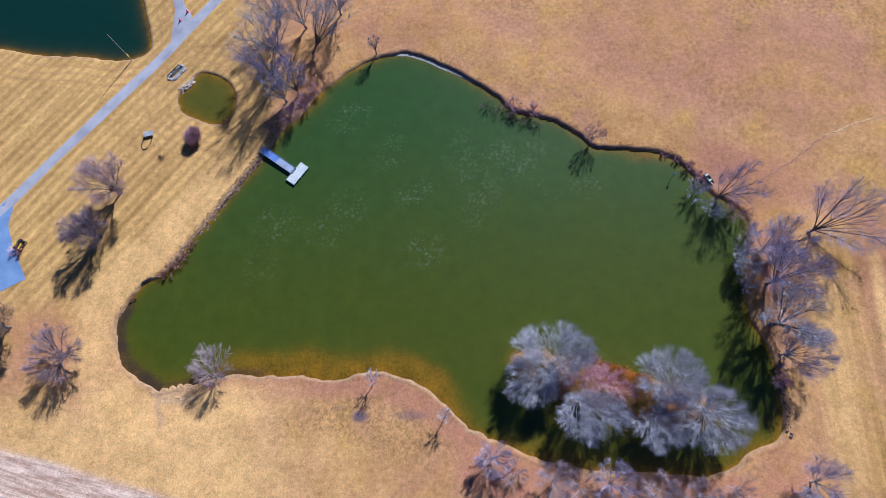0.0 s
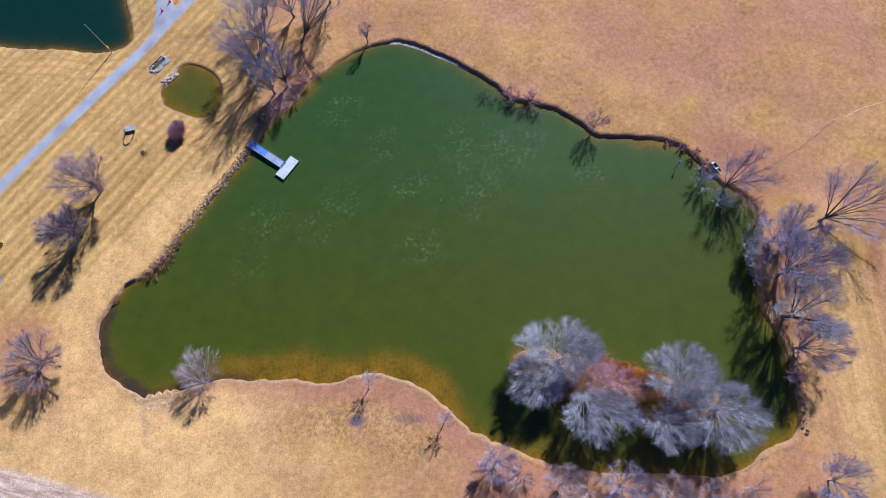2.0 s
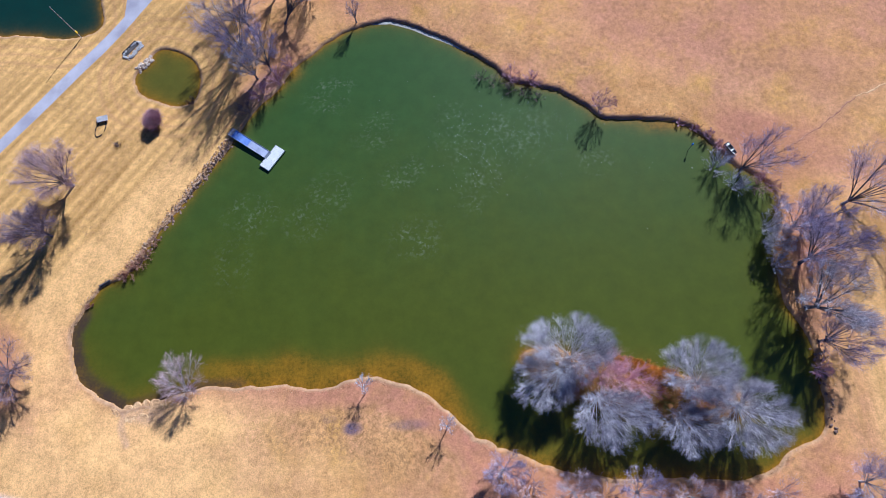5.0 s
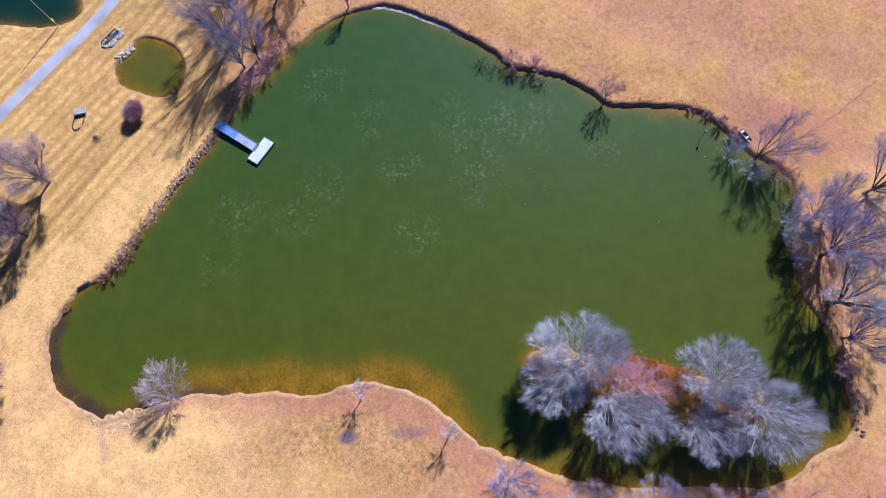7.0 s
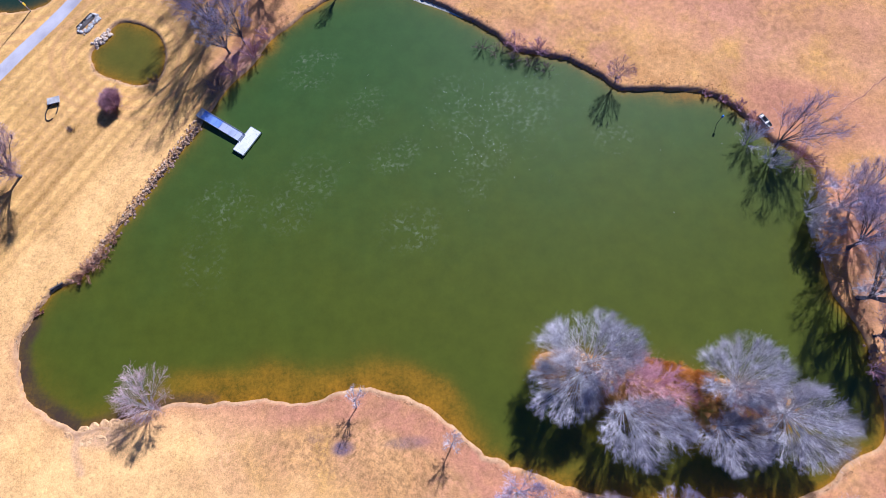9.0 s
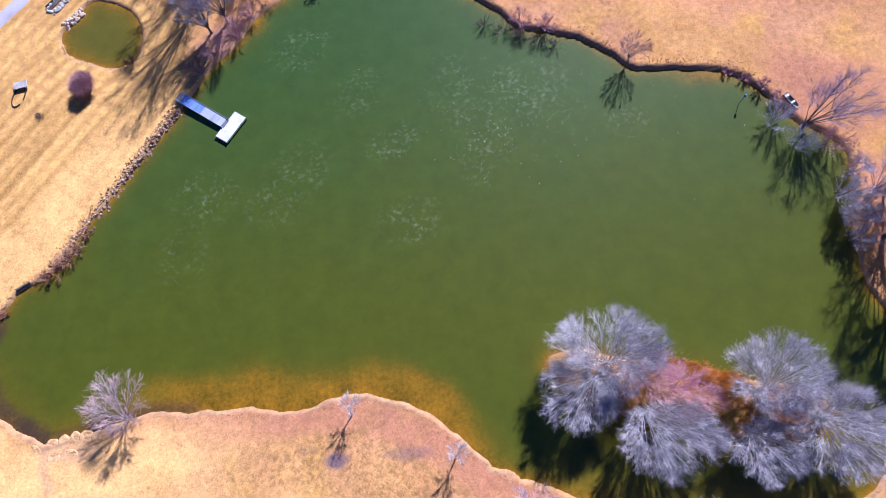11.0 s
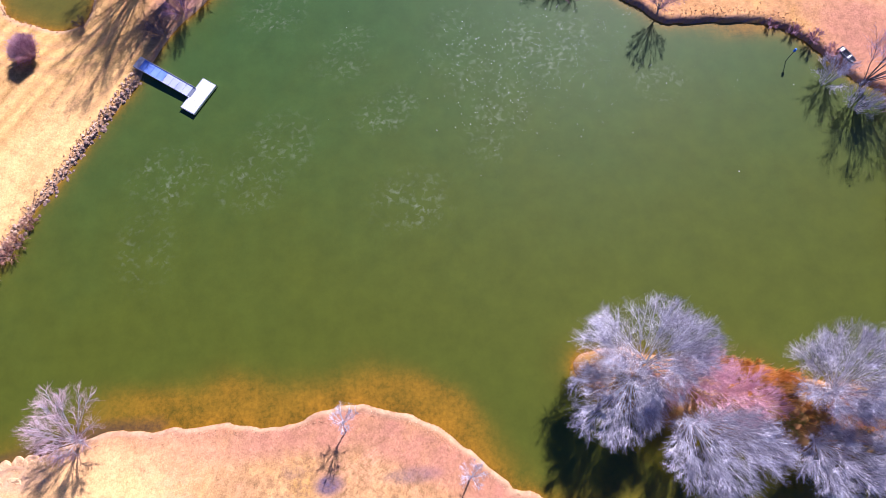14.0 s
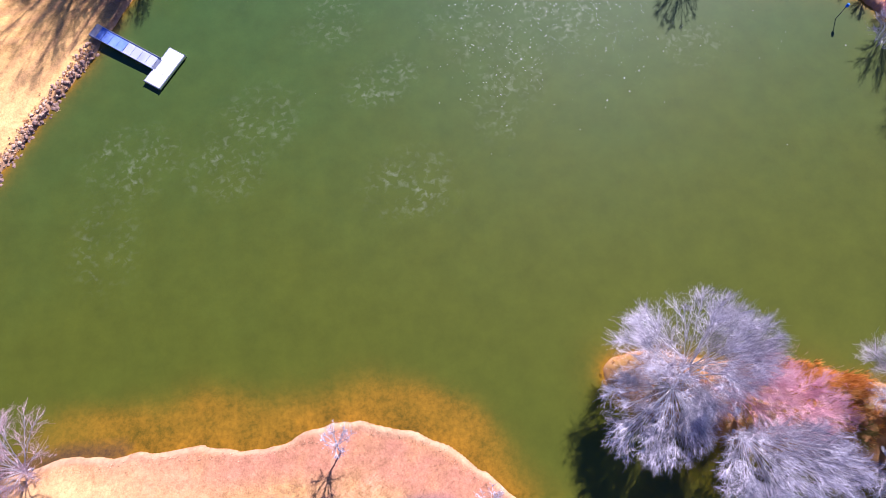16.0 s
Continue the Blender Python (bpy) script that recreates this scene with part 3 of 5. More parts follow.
# dark crack at the notch and dark patches on the south lawn
dark_and_shade = np.clip(0.45 * near(fx, fy, [(-50.1, 4.6), (-50.3, 3.4)], 0.42) + 1.0 * blot(fx, fy, -16.0, 0.0, 2.0, 1.25) + 0.5 * blot(fx, fy, -7.8, 0.2, 4.0, 1.1) + 0.25 * blot(fx, fy, -19.5, 1.5, 1.6, 0.9), 0, 1)
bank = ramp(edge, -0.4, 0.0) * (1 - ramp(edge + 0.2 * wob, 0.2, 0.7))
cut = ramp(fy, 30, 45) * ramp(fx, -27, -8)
# the north bank's shaded face is painted in as a dark band
dark_and_shade = np.clip(dark_and_shade + 0.95 * cut * bank, 0, 1)
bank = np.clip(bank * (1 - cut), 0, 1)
bed = 1 - ramp(edge, -0.25, 0.05)
on_isle = (1 - ramp(isle, -0.2, 0.3)) * (1 - bed)

east = ramp(fx, 53, 58) * ramp(-fy, -32, -24)
# wheel tracks keep to the shore in the west and to the stubble's edge in the south-west
lie = fy + 0.24 * (fx + 74)
track = np.clip(ramp(-fx, 24, 34) * ramp(fy, 6, 14) * ramp(edge, 1.2, 2.5) * (1 - ramp(edge, 6.5, 9.0)) * ramp(np.sin(edge * 3.3 + 0.5 * wob), 0.1, 0.9)
                + ramp(-fx, 22, 40) * ramp(lie, -5.5, -3.5) * (1 - ramp(lie, 3.0, 7.0)) * ramp(edge, 2.0, 4.0) * ramp(np.sin(lie * 2.6 + 0.7 * wob), 0.3, 0.95), 0, 1)
# darker ground along west shore and gully; the last blot paints the grove's shade
dark_and_shade = np.clip(dark_and_shade + 0.75 * near(fx, fy, [(-52.0, 25.1), (-49.5, 28.9), (-44.0, 36.9), (-38.9, 44.4), (-36.6, 48.0)], 0.9) * (0.6 + 0.4 * wob)
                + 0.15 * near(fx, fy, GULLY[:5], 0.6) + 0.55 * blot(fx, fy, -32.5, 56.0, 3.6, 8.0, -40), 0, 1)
nx, ny = len(gx), len(gy)
k = np.arange((nx - 1) * (ny - 1))
a = (k // (nx - 1)) * nx + k % (nx - 1)
ground_mesh = mesh_of("ground", np.stack([fx, fy, fz], 1), np.stack([a, a + 1, a + nx + 1, a + nx], 1), GROUND, True)
for name, layers in (("cover_a", (lawn, red, pale)), ("cover_b", (stub, bare, dark_and_shade)), ("cover_c", (bank, bed, on_isle))):
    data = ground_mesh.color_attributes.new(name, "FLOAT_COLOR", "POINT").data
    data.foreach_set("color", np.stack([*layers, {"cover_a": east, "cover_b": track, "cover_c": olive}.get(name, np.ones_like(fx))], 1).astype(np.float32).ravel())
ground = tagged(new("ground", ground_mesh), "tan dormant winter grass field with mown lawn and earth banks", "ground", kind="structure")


# ---- waters ----
# where thin scum drifts: middle, half lengths and turn
SCUM = [(3.1, 43.2, 3.6, 6.5, 20), (5.5, 39.7, 3.0, 4.0, 0), (11.7, 46.5, 5.0, 4.0, 0), (-21.0, 36.4, 4.5, 3.5, 30), (-33.0, 33.6, 4.2, 3.4, 10), (-35.3, 25.6, 2.8, 4.6, 0), (-5.6, 28.2, 4.5, 3.2, 0),
        (-24.0, 31.6, 3.2, 2.6, 0), (-12.4, 47.8, 4.0, 3.0, 30), (-20.5, 54.9, 4.5, 3.2, 40), (0.8, 47.6, 3.6, 4.5, 0), (3.5, 36.0, 2.6, 4.0, 0), (-8.0, 40.0, 3.5, 2.5, 20), (24.0, 40.0, 3.0, 2.2, 0)]


def sheet(name, line, step, mat, label):
    """A level sheet of water that reaches under its banks, with the depth below it."""
    lo, hi = line.min(0) - 2, line.max(0) + 2
    xs, ys = np.arange(lo[0], hi[0] + step, step), np.arange(lo[1], hi[1] + step, step)
    X, Y = (v.ravel() for v in np.meshgrid(xs, ys))
    keep = away(X, Y, line) < 1.2
    m, n = len(xs), len(ys)
    q = np.arange((m - 1) * (n - 1))
    q = (q // (m - 1)) * m + q % (m - 1)
    faces = np.stack([q, q + 1, q + m + 1, q + m], 1)
    faces = faces[keep[faces].all(1)]
    used = np.unique(faces)
    again = np.zeros(len(X), np.int64)
    again[used] = np.arange(len(used))
    X, Y = X[used], Y[used]
    me = mesh_of(name, np.stack([X, Y, 0 * X], 1), again[faces], mat, True)
    deep = np.maximum(-land(X, Y)[0], 0.0)
    me.attributes.new("depth", "FLOAT", "POINT").data.foreach_set("value", deep.astype(np.float32))
    mud = np.maximum(near(X, Y, [(-50.6, 4.6), (-55.2, 7.4), (-57.4, 9.4), (-58.6, 12.2), (-59.3, 15.4), (-58.2, 18.2)], 1.7), 0.8 * near(X, Y, [(-49.5, 4.6), (-43.5, 5.8), (-38.3, 7.0), (-33.0, 6.9)], 1.1))
    scum = np.max([(0.55 + 0.45 * ((7 * n) % 5) / 4) * blot(X, Y, cx, cy, 1.45 * rx, 1.45 * ry, turn) for n, (cx, cy, rx, ry, turn) in enumerate(SCUM)], 0)
    me.attributes.new("scum", "FLOAT", "POINT").data.foreach_set("value", scum.astype(np.float32))
    me.attributes.new("mud", "FLOAT", "POINT").data.foreach_set("value", mud.astype(np.float32))
    return tagged(new(name, me), label, "water", kind="structure")


sheet("water_1", pond_line, 0.6, POND_WATER, "murky green pond water with amber shallows along the shore")
sheet("water_2", small_line, 0.4, SMALL_WATER, "olive brown water of a small round pond")
sheet("water_3", far_line, 0.8, FAR_WATER, "dark teal pond water with amber rim")


# ---- lane and yard ----
def ribbon(name, left, right, mat, label, lift=0.03, cuts=5, across=6):
    """A paved strip between two plan lines, laid on the ground with a rolled edge."""
    def fine(p):
        p = np.array(p, float)
        s = np.linspace(0, len(p) - 1, (len(p) - 1) * cuts + 1)
        return np.stack([np.interp(s, np.arange(len(p)), p[:, c]) for c in (0, 1)], 1)
    L, R = fine(left), fine(right)
    verts = []
    for p, q in zip(L, R):
        for s in np.linspace(0, 1, across + 1):
            v = p + (q - p) * s
            verts.append((*v, 0))
    verts = np.array(verts)
    verts[:, 2] = land(verts[:, 0], verts[:, 1])[0] + lift
    w = across + 1
    rim = np.concatenate([np.arange(0, len(verts), w), np.arange(w - 1, len(verts), w)])
    verts[rim, 2] -= lift * 2.5
    q = np.arange((len(L) - 1) * across)
    q = (q // across) * w + q % across
    return tagged(new(name, mesh_of(name, verts, np.stack([q, q + 1, q + w + 1, q + w], 1), mat, True)), label, "road", kind="structure")


LANE_LEFT = [(-33.0, 111.0), (-51.6, 84.2), (-59.0, 73.9), (-64.8, 66.2), (-72.0, 56.7), (-79.3, 47.3), (-86.4, 38.4), (-97.0, 25.0)]
LANE_RIGHT = [(-29.8, 110.4), (-48.6, 83.4), (-56.0, 73.2), (-61.6, 65.4), (-68.9, 56.0), (-76.6, 46.5), (-83.6, 37.4), (-94.3, 24.0)]
ribbon("road_1", LANE_LEFT, LANE_RIGHT, ASPHALT, "pale grey worn asphalt lane beside the lawn", 0.045)
ribbon("road_2", [(-59.3, 72.6), (-59.2, 78.1), (-59.2, 81.8), (-61.0, 87.0)], [(-54.0, 79.6), (-55.0, 81.2), (-56.6, 82.6), (-58.2, 87.6)], ASPHALT, "pale asphalt turn-off from the lane", 0.035)
ribbon("road_3", [(-96.0, 26.0), (-93.0, 24.0), (-90.0, 22.0), (-88.0, 20.0), (-86.5, 19.0)], [(-82.2, 42.4), (-82.6, 35.1), (-80.9, 31.2), (-79.0, 27.9), (-76.8, 24.2)], CONCRETE, "blue grey paved yard beside the lane", 0.04)


def rut(name, line, widths, mat, label):
    """A worn line of bare earth across the turf, wandering and uneven in width."""
    p = np.array(line, float)
    s = np.linspace(0, len(p) - 1, (len(p) - 1) * 9 + 1)
    p = np.stack([np.interp(s, np.arange(len(p)), p[:, c]) for c in (0, 1)], 1)
    way = np.gradient(p, axis=0)
    way /= np.linalg.norm(way, axis=1, keepdims=True)
    side = np.stack([-way[:, 1], way[:, 0]], 1)
    p += side * (0.10 * np.sin(s * 5.1) + 0.06 * np.sin(s * 13.7 + 1.0))[:, None]
    w = np.interp(s, np.linspace(0, s[-1], len(widths)), widths) * (0.7 + 0.3 * np.sin(s * 9.3) * np.sin(s * 3.1 + 0.6))
    ribbon(name, p + side * w[:, None] / 2, p - side * w[:, None] / 2, mat, label, 0.03, 1, 4)


def shelf(name, outer, width, mat, label):
    """A low spit of sand just awash along the inside of a stretch of shore."""
    p = np.array(outer, float)
    s = np.linspace(0, len(p) - 1, (len(p) - 1) * 8 + 1)
    p = np.stack([np.interp(s, np.arange(len(p)), p[:, c]) for c in (0, 1)], 1)
    way = np.gradient(p, axis=0)
    way /= np.linalg.norm(way, axis=1, keepdims=True)
    side = np.stack([way[:, 1], -way[:, 0]], 1)
    w = width * np.sin(np.linspace(0.05, np.pi - 0.05, len(p)))[:, None] * (0.75 + 0.25 * np.sin(s * 2.9)[:, None])
    rows = [np.c_[p - side * 0.35, np.full(len(p), 0.05)], np.c_[p + side * w * 0.3, np.full(len(p), 0.045)], np.c_[p + side * w, np.full(len(p), -0.03)], np.c_[p + side * (w + 0.5), np.full(len(p), -0.35)]]
    verts = np.concatenate(rows)
    n = len(p)
    q = np.concatenate([np.arange(n - 1) + k * n for k in range(3)])
    return tagged(new(name, mesh_of(name, verts, np.stack([q, q + n, q + n + 1, q + 1], 1), mat, True)), label, "sand", kind="structure")


rut("rut_1", GULLY[:6], [0.2, 0.34, 0.30, 0.42, 0.3], RUT_EARTH, "narrow dark rut worn through the field's turf")
rut("rut_2", GULLY[5:], [0.3, 0.55, 0.5, 0.3], PALE_SOD, "pale bare earth where the rut fades out")
shelf("sand_spit", [(-13.0, 69.3), (-9.7, 69.4), (-5.3, 67.7), (-0.8, 65.3), (3.4, 62.6)], 0.55, SAND, "pale strip of sand along the north shore")

# ---- trees and shrubs ----
def tubes(paths, radii, sides):
    """Round tapering tubes along many paths at once. paths: n, k, 3; radii: n, k."""
    n, k, _ = paths.shape
    way = np.gradient(paths, axis=1)
    way /= np.linalg.norm(way, axis=2, keepdims=True) + 1e-9
    help_ = np.where(np.abs(way[..., 2:]) > 0.9, [1.0, 0, 0], [0, 0, 1.0])
    u = np.cross(way, help_)
    u /= np.linalg.norm(u, axis=2, keepdims=True) + 1e-9
    v = np.cross(way, u)
    ang = np.arange(sides) * 2 * np.pi / sides
    ring = u[:, :, None] * np.cos(ang)[:, None] + v[:, :, None] * np.sin(ang)[:, None]
    verts = paths[:, :, None] + ring * radii[:, :, None, None]
    b = (np.arange(n)[:, None, None] * k + np.arange(k - 1)[None, :, None]) * sides
    i = np.arange(sides)
    j = (i + 1) % sides
    faces = np.stack([b + i, b + j, b + sides + j, b + sides + i], -1)
    return verts.reshape(-1, 3), faces.reshape(-1, 4)


def spikes(paths, radii, first=0):
    """Three-sided shoots that run out to a point. Gives places, four-cornered and three-cornered faces, counted from first."""
    n, k, _ = paths.shape
    verts, quads = tubes(paths[:, :-1], radii[:, :-1], 3) if k > 2 else (None, None)
    if k == 2:
        way = paths[:, 1] - paths[:, 0]
        way /= np.linalg.norm(way, axis=1, keepdims=True) + 1e-9
        u = np.cross(way, np.where(np.abs(way[:, 2:]) > 0.9, [1.0, 0, 0], [0, 0, 1.0]))
        u /= np.linalg.norm(u, axis=1, keepdims=True) + 1e-9
        v = np.cross(way, u)
        ang = np.arange(3) * 2 * np.pi / 3
        verts = (paths[:, :1] + (u[:, None] * np.cos(ang)[:, None] + v[:, None] * np.sin(ang)[:, None]) * radii[:, :1, None]).reshape(-1, 3)
    tips = len(verts) + np.arange(n)
    last = (np.arange(n) * (k - 1) + k - 2) * 3
    tris = np.concatenate([np.stack([last + i, last + (i + 1) % 3, tips], 1) for i in range(3)])
    return np.concatenate([verts, paths[:, -1]]), None if quads is None else quads + first, tris + first


def sprout(rng, paths, radii, count, length, spread, start, up, points, thick, out=None, pull_out=0.6, wild=0.22):
    """Shoots from each parent path: count per path, turned off it by spread, bent upwards by up."""
    n, k, _ = paths.shape
    s = start + (1 - start) * rng.random((n, count)) ** 0.8
    f = s * (k - 1)
    i = np.minimum(f.astype(int), k - 2)
    w = (f - i)[..., None]
    rows = np.arange(n)[:, None]
    a, b = paths[rows, i], paths[rows, i + 1]
    base = a + (b - a) * w
    way = (b - a) / (np.linalg.norm(b - a, axis=2, keepdims=True) + 1e-9)
    side = rng.normal(size=way.shape)
    side -= way * (side * way).sum(2, keepdims=True)
    side /= np.linalg.norm(side, axis=2, keepdims=True) + 1e-9
    tilt = spread * (0.6 + 0.8 * rng.random((n, count, 1)))
    head = way * np.cos(tilt) + side * np.sin(tilt)
    if out is not None:
        rad = base - out
        rad /= np.linalg.norm(rad, axis=2, keepdims=True) + 1e-9
        head = head + pull_out * rad
    head /= np.linalg.norm(head, axis=2, keepdims=True) + 1e-9
    size = (length * (0.55 + 0.9 * rng.random((n, count))) * (1.15 - 0.45 * s))[..., None]
    steps = np.linspace(0, 1, points)
    bend = rng.normal(size=head.shape) * wild
    bend[..., 2] += up
    path = base[:, :, None] + head[:, :, None] * (size[..., None, :] * steps[:, None]) + bend[:, :, None] * (size[..., None, :] * (steps**2)[:, None])
    r0 = np.minimum(thick, (radii[rows, i] * 0.75))[..., None] * (1 - 0.75 * steps)
    return path.reshape(n * count, points, 3), np.maximum(r0.reshape(n * count, points), 0.004)


def domed(rng, b, middle, wide, half, keep=0.9):
    """Shortens shoots that would reach far beyond the crown's rounded outline."""
    size = np.array([*wide, half])
    rho = np.linalg.norm((b[:, [0, -1]] - middle) / size, axis=2)
    lim = keep * (0.80 + 0.32 * rng.random(len(b)))
    f = np.where(rho[:, 1] > lim, np.clip((lim - rho[:, 0]) / (rho[:, 1] - rho[:, 0] + 1e-6), 0.18, 1.0), 1.0)
    return b[:, :1] + (b - b[:, :1]) * f[:, None, None]


def woody(name, label, category, at, tall, wide, twig, bark=BARK, lean=(0, 0), fork=0.25, stems=1, limbs=9, counts=(7, 8, 10), seed=1, group="", thin=0.013, trunk_r=None, sweep=0.5, low=0.30, pull=0.93, oval=(1.0, 1.0), limb_r=0.018):
    """A bare tree: trunk(s), limbs, and a crown of boughs and twigs. lean: how far its head stands off its foot, in metres."""
    rng = np.random.default_rng(seed)
    x, y = at
    z = height(x, y) - 0.08
    root = thing(name, label, category, (x, y, z), group=group)
    r = trunk_r or 0.022 * max(tall - 2.5, 0.5) + 0.04
    tip = np.array([lean[0], lean[1], 0.0])
    steps = np.linspace(0, 1, 7)[:, None]
    trunk_p, trunk_q = [], []
    for s in range(stems):
        off = np.zeros(3) if stems == 1 else np.array([*(rng.normal(size=2) * 0.04 * wide), 0])
        top = tip * fork * 1.3 + np.array([*(rng.normal(size=2) * 0.05 * wide), fork * tall])
        trunk_p.append(off + top * steps + rng.normal(size=(7, 3)) * 0.02 * tall * fork * np.sin(np.pi * steps))
        trunk_q.append(r * (1.25 - 0.45 * steps[:, 0]) * (0.72 if stems > 1 else 1))
        trunk_q[-1][0] *= 1.35
    trunk_p, trunk_q = np.array(trunk_p), np.array(trunk_q)
    under(new("trunk", mesh_of("trunk", *tubes(trunk_p, trunk_q, 10), bark, True)), root)
    # limbs reach for points spread evenly over the crown's dome
    limb_p, limb_q = [], []
    middle = tip + np.array([0, 0, tall * (0.5 + low * 0.5)])
    half = tall * 0.5 * (1 - low) * 1.05
    count, shoots = int(limbs * stems * 2.2), counts[0]
    steps = np.linspace(0, 1, 10)[:, None]
    for s in range(count):
        az = s * 2.39996 + seed + 0.35 * rng.normal()
        up = 1 - (s + 0.5) / count * 1.25 + 0.08 * rng.normal()
        flat_r = np.sqrt(max(0.05, 1 - up * up))
        end = middle + np.array([np.cos(az) * flat_r * wide * oval[0], np.sin(az) * flat_r * wide * oval[1], up * half]) * (0.72 + 0.16 * rng.random())
        st = s % stems
        i = int((0.7 + 0.3 * rng.random()) * 6)
        base, rb = trunk_p[st, i], trunk_q[st, i]
        arch = np.array([0, 0, 1.0]) * np.sin(np.pi * steps) * sweep * 0.1 * tall * (1 - abs(up))
        wig = np.cumsum(rng.normal(size=(10, 3)), 0) * 0.013 * wide * steps
        limb_p.append(base + (end - base) * steps + arch + wig)
        limb_q.append(rb * (0.56 - 0.47 * steps[:, 0]) * (0.55 + 0.5 * rng.random()))
    limb_p, limb_q = np.array(limb_p), np.maximum(np.array(limb_q), limb_r)
    for p, q in zip(limb_p, limb_q):
        under(new("limb", mesh_of("limb", *tubes(p[None], q[None], 5), bark, True)), root)
    span = (wide * oval[0], wide * oval[1])
    heart = tip * 0.35 + np.array([0, 0, 0.16 * tall])
    b1, r1 = sprout(rng, limb_p, limb_q, shoots, 0.40 * wide, 0.80, 0.33, 0.05, 4, 0.04, heart, 0.45, 0.13)
    b1 = domed(rng, b1, middle, span, half, pull * 0.96)
    b2, r2 = sprout(rng, b1, r1, counts[1], 0.26 * wide, 0.85, 0.04, 0.05, 3, 0.016, heart, 0.42, 0.15)
    b2 = domed(rng, b2, middle, span, half, pull * 1.02)
    b3, r3 = sprout(rng, b2, r2, counts[2], 0.12 * wide, 0.70, 0.04, 0.04, 2, thin, heart, 0.35, 0.1)
    b3 = domed(rng, b3, middle, span, half, pull * 1.06)
    for b in (b1, b2, b3):
        b[..., 2] = np.maximum(b[..., 2], 0.10)
    va, fa = tubes(b1, r1, 4)
    vb, fb, tb = spikes(b2, r2)
    vc, _, tc = spikes(b3, np.maximum(r3, thin * 0.7), len(vb))
    under(tagged(new("bough", mesh_of("bough", va, fa, bark, True)), kind="stuff"), root)
    under(tagged(new("crown", mesh_of("crown", np.concatenate([vb, vc]), fb, twig, more=np.concatenate([tb, tc]))), kind="stuff"), root)
    return root


def shrub(name, label, at, tall, wide, twig, seed=1, stems=16, counts=(7, 8), group="", thin=0.014, category="shrub", squash=(1.0, 1.0), lean=(0, 0)):
    """A low bush of many stems from one foot."""
    rng = np.random.default_rng(seed + 900)
    x, y = at
    z = height(x, y) - 0.05
    root = thing(name, label, category, (x, y, max(z, -0.25)), group=group)
    az, out = rng.random(stems) * 2 * np.pi, np.sqrt(rng.random(stems)) * 0.9
    steps = np.linspace(0, 1, 6)[None, :, None]
    end = np.stack([np.cos(az) * out * wide * squash[0] + lean[0], np.sin(az) * out * wide * squash[1] + lean[1], tall * np.sqrt(1 - 0.75 * out**2)], 1)[:, None]
    foot = end * [[[0.3, 0.3, 0]]]
    path = foot + (end - foot) * steps + rng.normal(size=(stems, 6, 3)) * 0.03 * wide * steps
    path[..., 2] += 0.15 * tall * np.sin(np.pi * steps[..., 0])
    rad = np.repeat(0.03 * (1.1 - steps[..., 0]), stems, 0)
    under(new("stem", mesh_of("stem", *tubes(path, rad, 5), twig, True)), root)
    mid = np.array([lean[0] * 0.5, lean[1] * 0.5, 0.25 * tall])
    b1, r1 = sprout(rng, path, rad, counts[0], 0.4 * wide, 0.7, 0.2, 0.15, 4, 0.022, mid)
    b2, r2 = sprout(rng, b1, r1, int(counts[1] * 1.45), 0.18 * wide, 0.7, 0.1, 0.1, 2, thin * 0.85, mid)
    half = np.array([wide * squash[0], wide * squash[1], tall * 1.02])
    b1 = domed(rng, b1, np.array([*lean, 0.0]), half[:2], half[2], 1.08)
    b2 = domed(rng, b2, np.array([*lean, 0.0]), half[:2], half[2], 1.15)
    for b in (b1, b2):
        b[..., 2] = np.maximum(b[..., 2], 0.05)
    va, fa, ta = spikes(b1, r1)
    vb, _, tb = spikes(b2, np.maximum(r2, thin * 0.7), len(va))
    under(tagged(new("crown", mesh_of("crown", np.concatenate([va, vb]), fa, twig, more=np.concatenate([ta, tb]))), kind="stuff"), root)
    return root


# on the island
ISLE = "bare trees on the island"
woody("tree", "bare broad-crowned tree with silver-grey twigs on the island", "tree", (15.9, 8.2), 8.4, 7.6, TWIG_GREY, PALE_BARK, stems=2, limbs=9, counts=(10, 9, 6), seed=11, group=ISLE, lean=(-0.8, 1.5), low=0.2, oval=(1.0, 0.70), thin=0.009, limb_r=0.032, fork=0.16)
woody("tree", "low bare tree with blue-grey twigs leaning south-west over the water", "tree", (15.0, 7.2), 6.0, 5.2, TWIG_GREY, PALE_BARK, limbs=15, counts=(10, 9, 6), seed=16, group=ISLE, lean=(-3.4, -2.0), low=0.2, oval=(1.0, 0.85), thin=0.009, limb_r=0.032, fork=0.12)
woody("tree", "bare tree with a pale trunk leaning over the water", "tree", (19.1, 3.0), 6.2, 6.2, TWIG_GREY, PALE_BARK, lean=(1.8, -2.9), limbs=18, counts=(10, 9, 6), seed=12, group=ISLE, oval=(1.0, 0.78), thin=0.009, limb_r=0.032, fork=0.14)
woody("tree", "bare silver-grey tree at the middle of the island", "tree", (33.0, 4.8), 8.5, 6.2, TWIG_GREY, PALE_BARK, lean=(-0.2, 1.3), stems=2, limbs=9, counts=(10, 9, 6), seed=13, group=ISLE, oval=(1.0, 0.82), thin=0.009, limb_r=0.032, fork=0.16)
woody("tree", "bare silver-grey tree at the island's end", "tree", (38.6, 1.4), 8.0, 6.4, TWIG_GREY, PALE_BARK, lean=(0.0, -1.6), limbs=18, counts=(10, 9, 6), seed=14, group=ISLE, thin=0.009, limb_r=0.032, fork=0.15, oval=(1.0, 0.85))
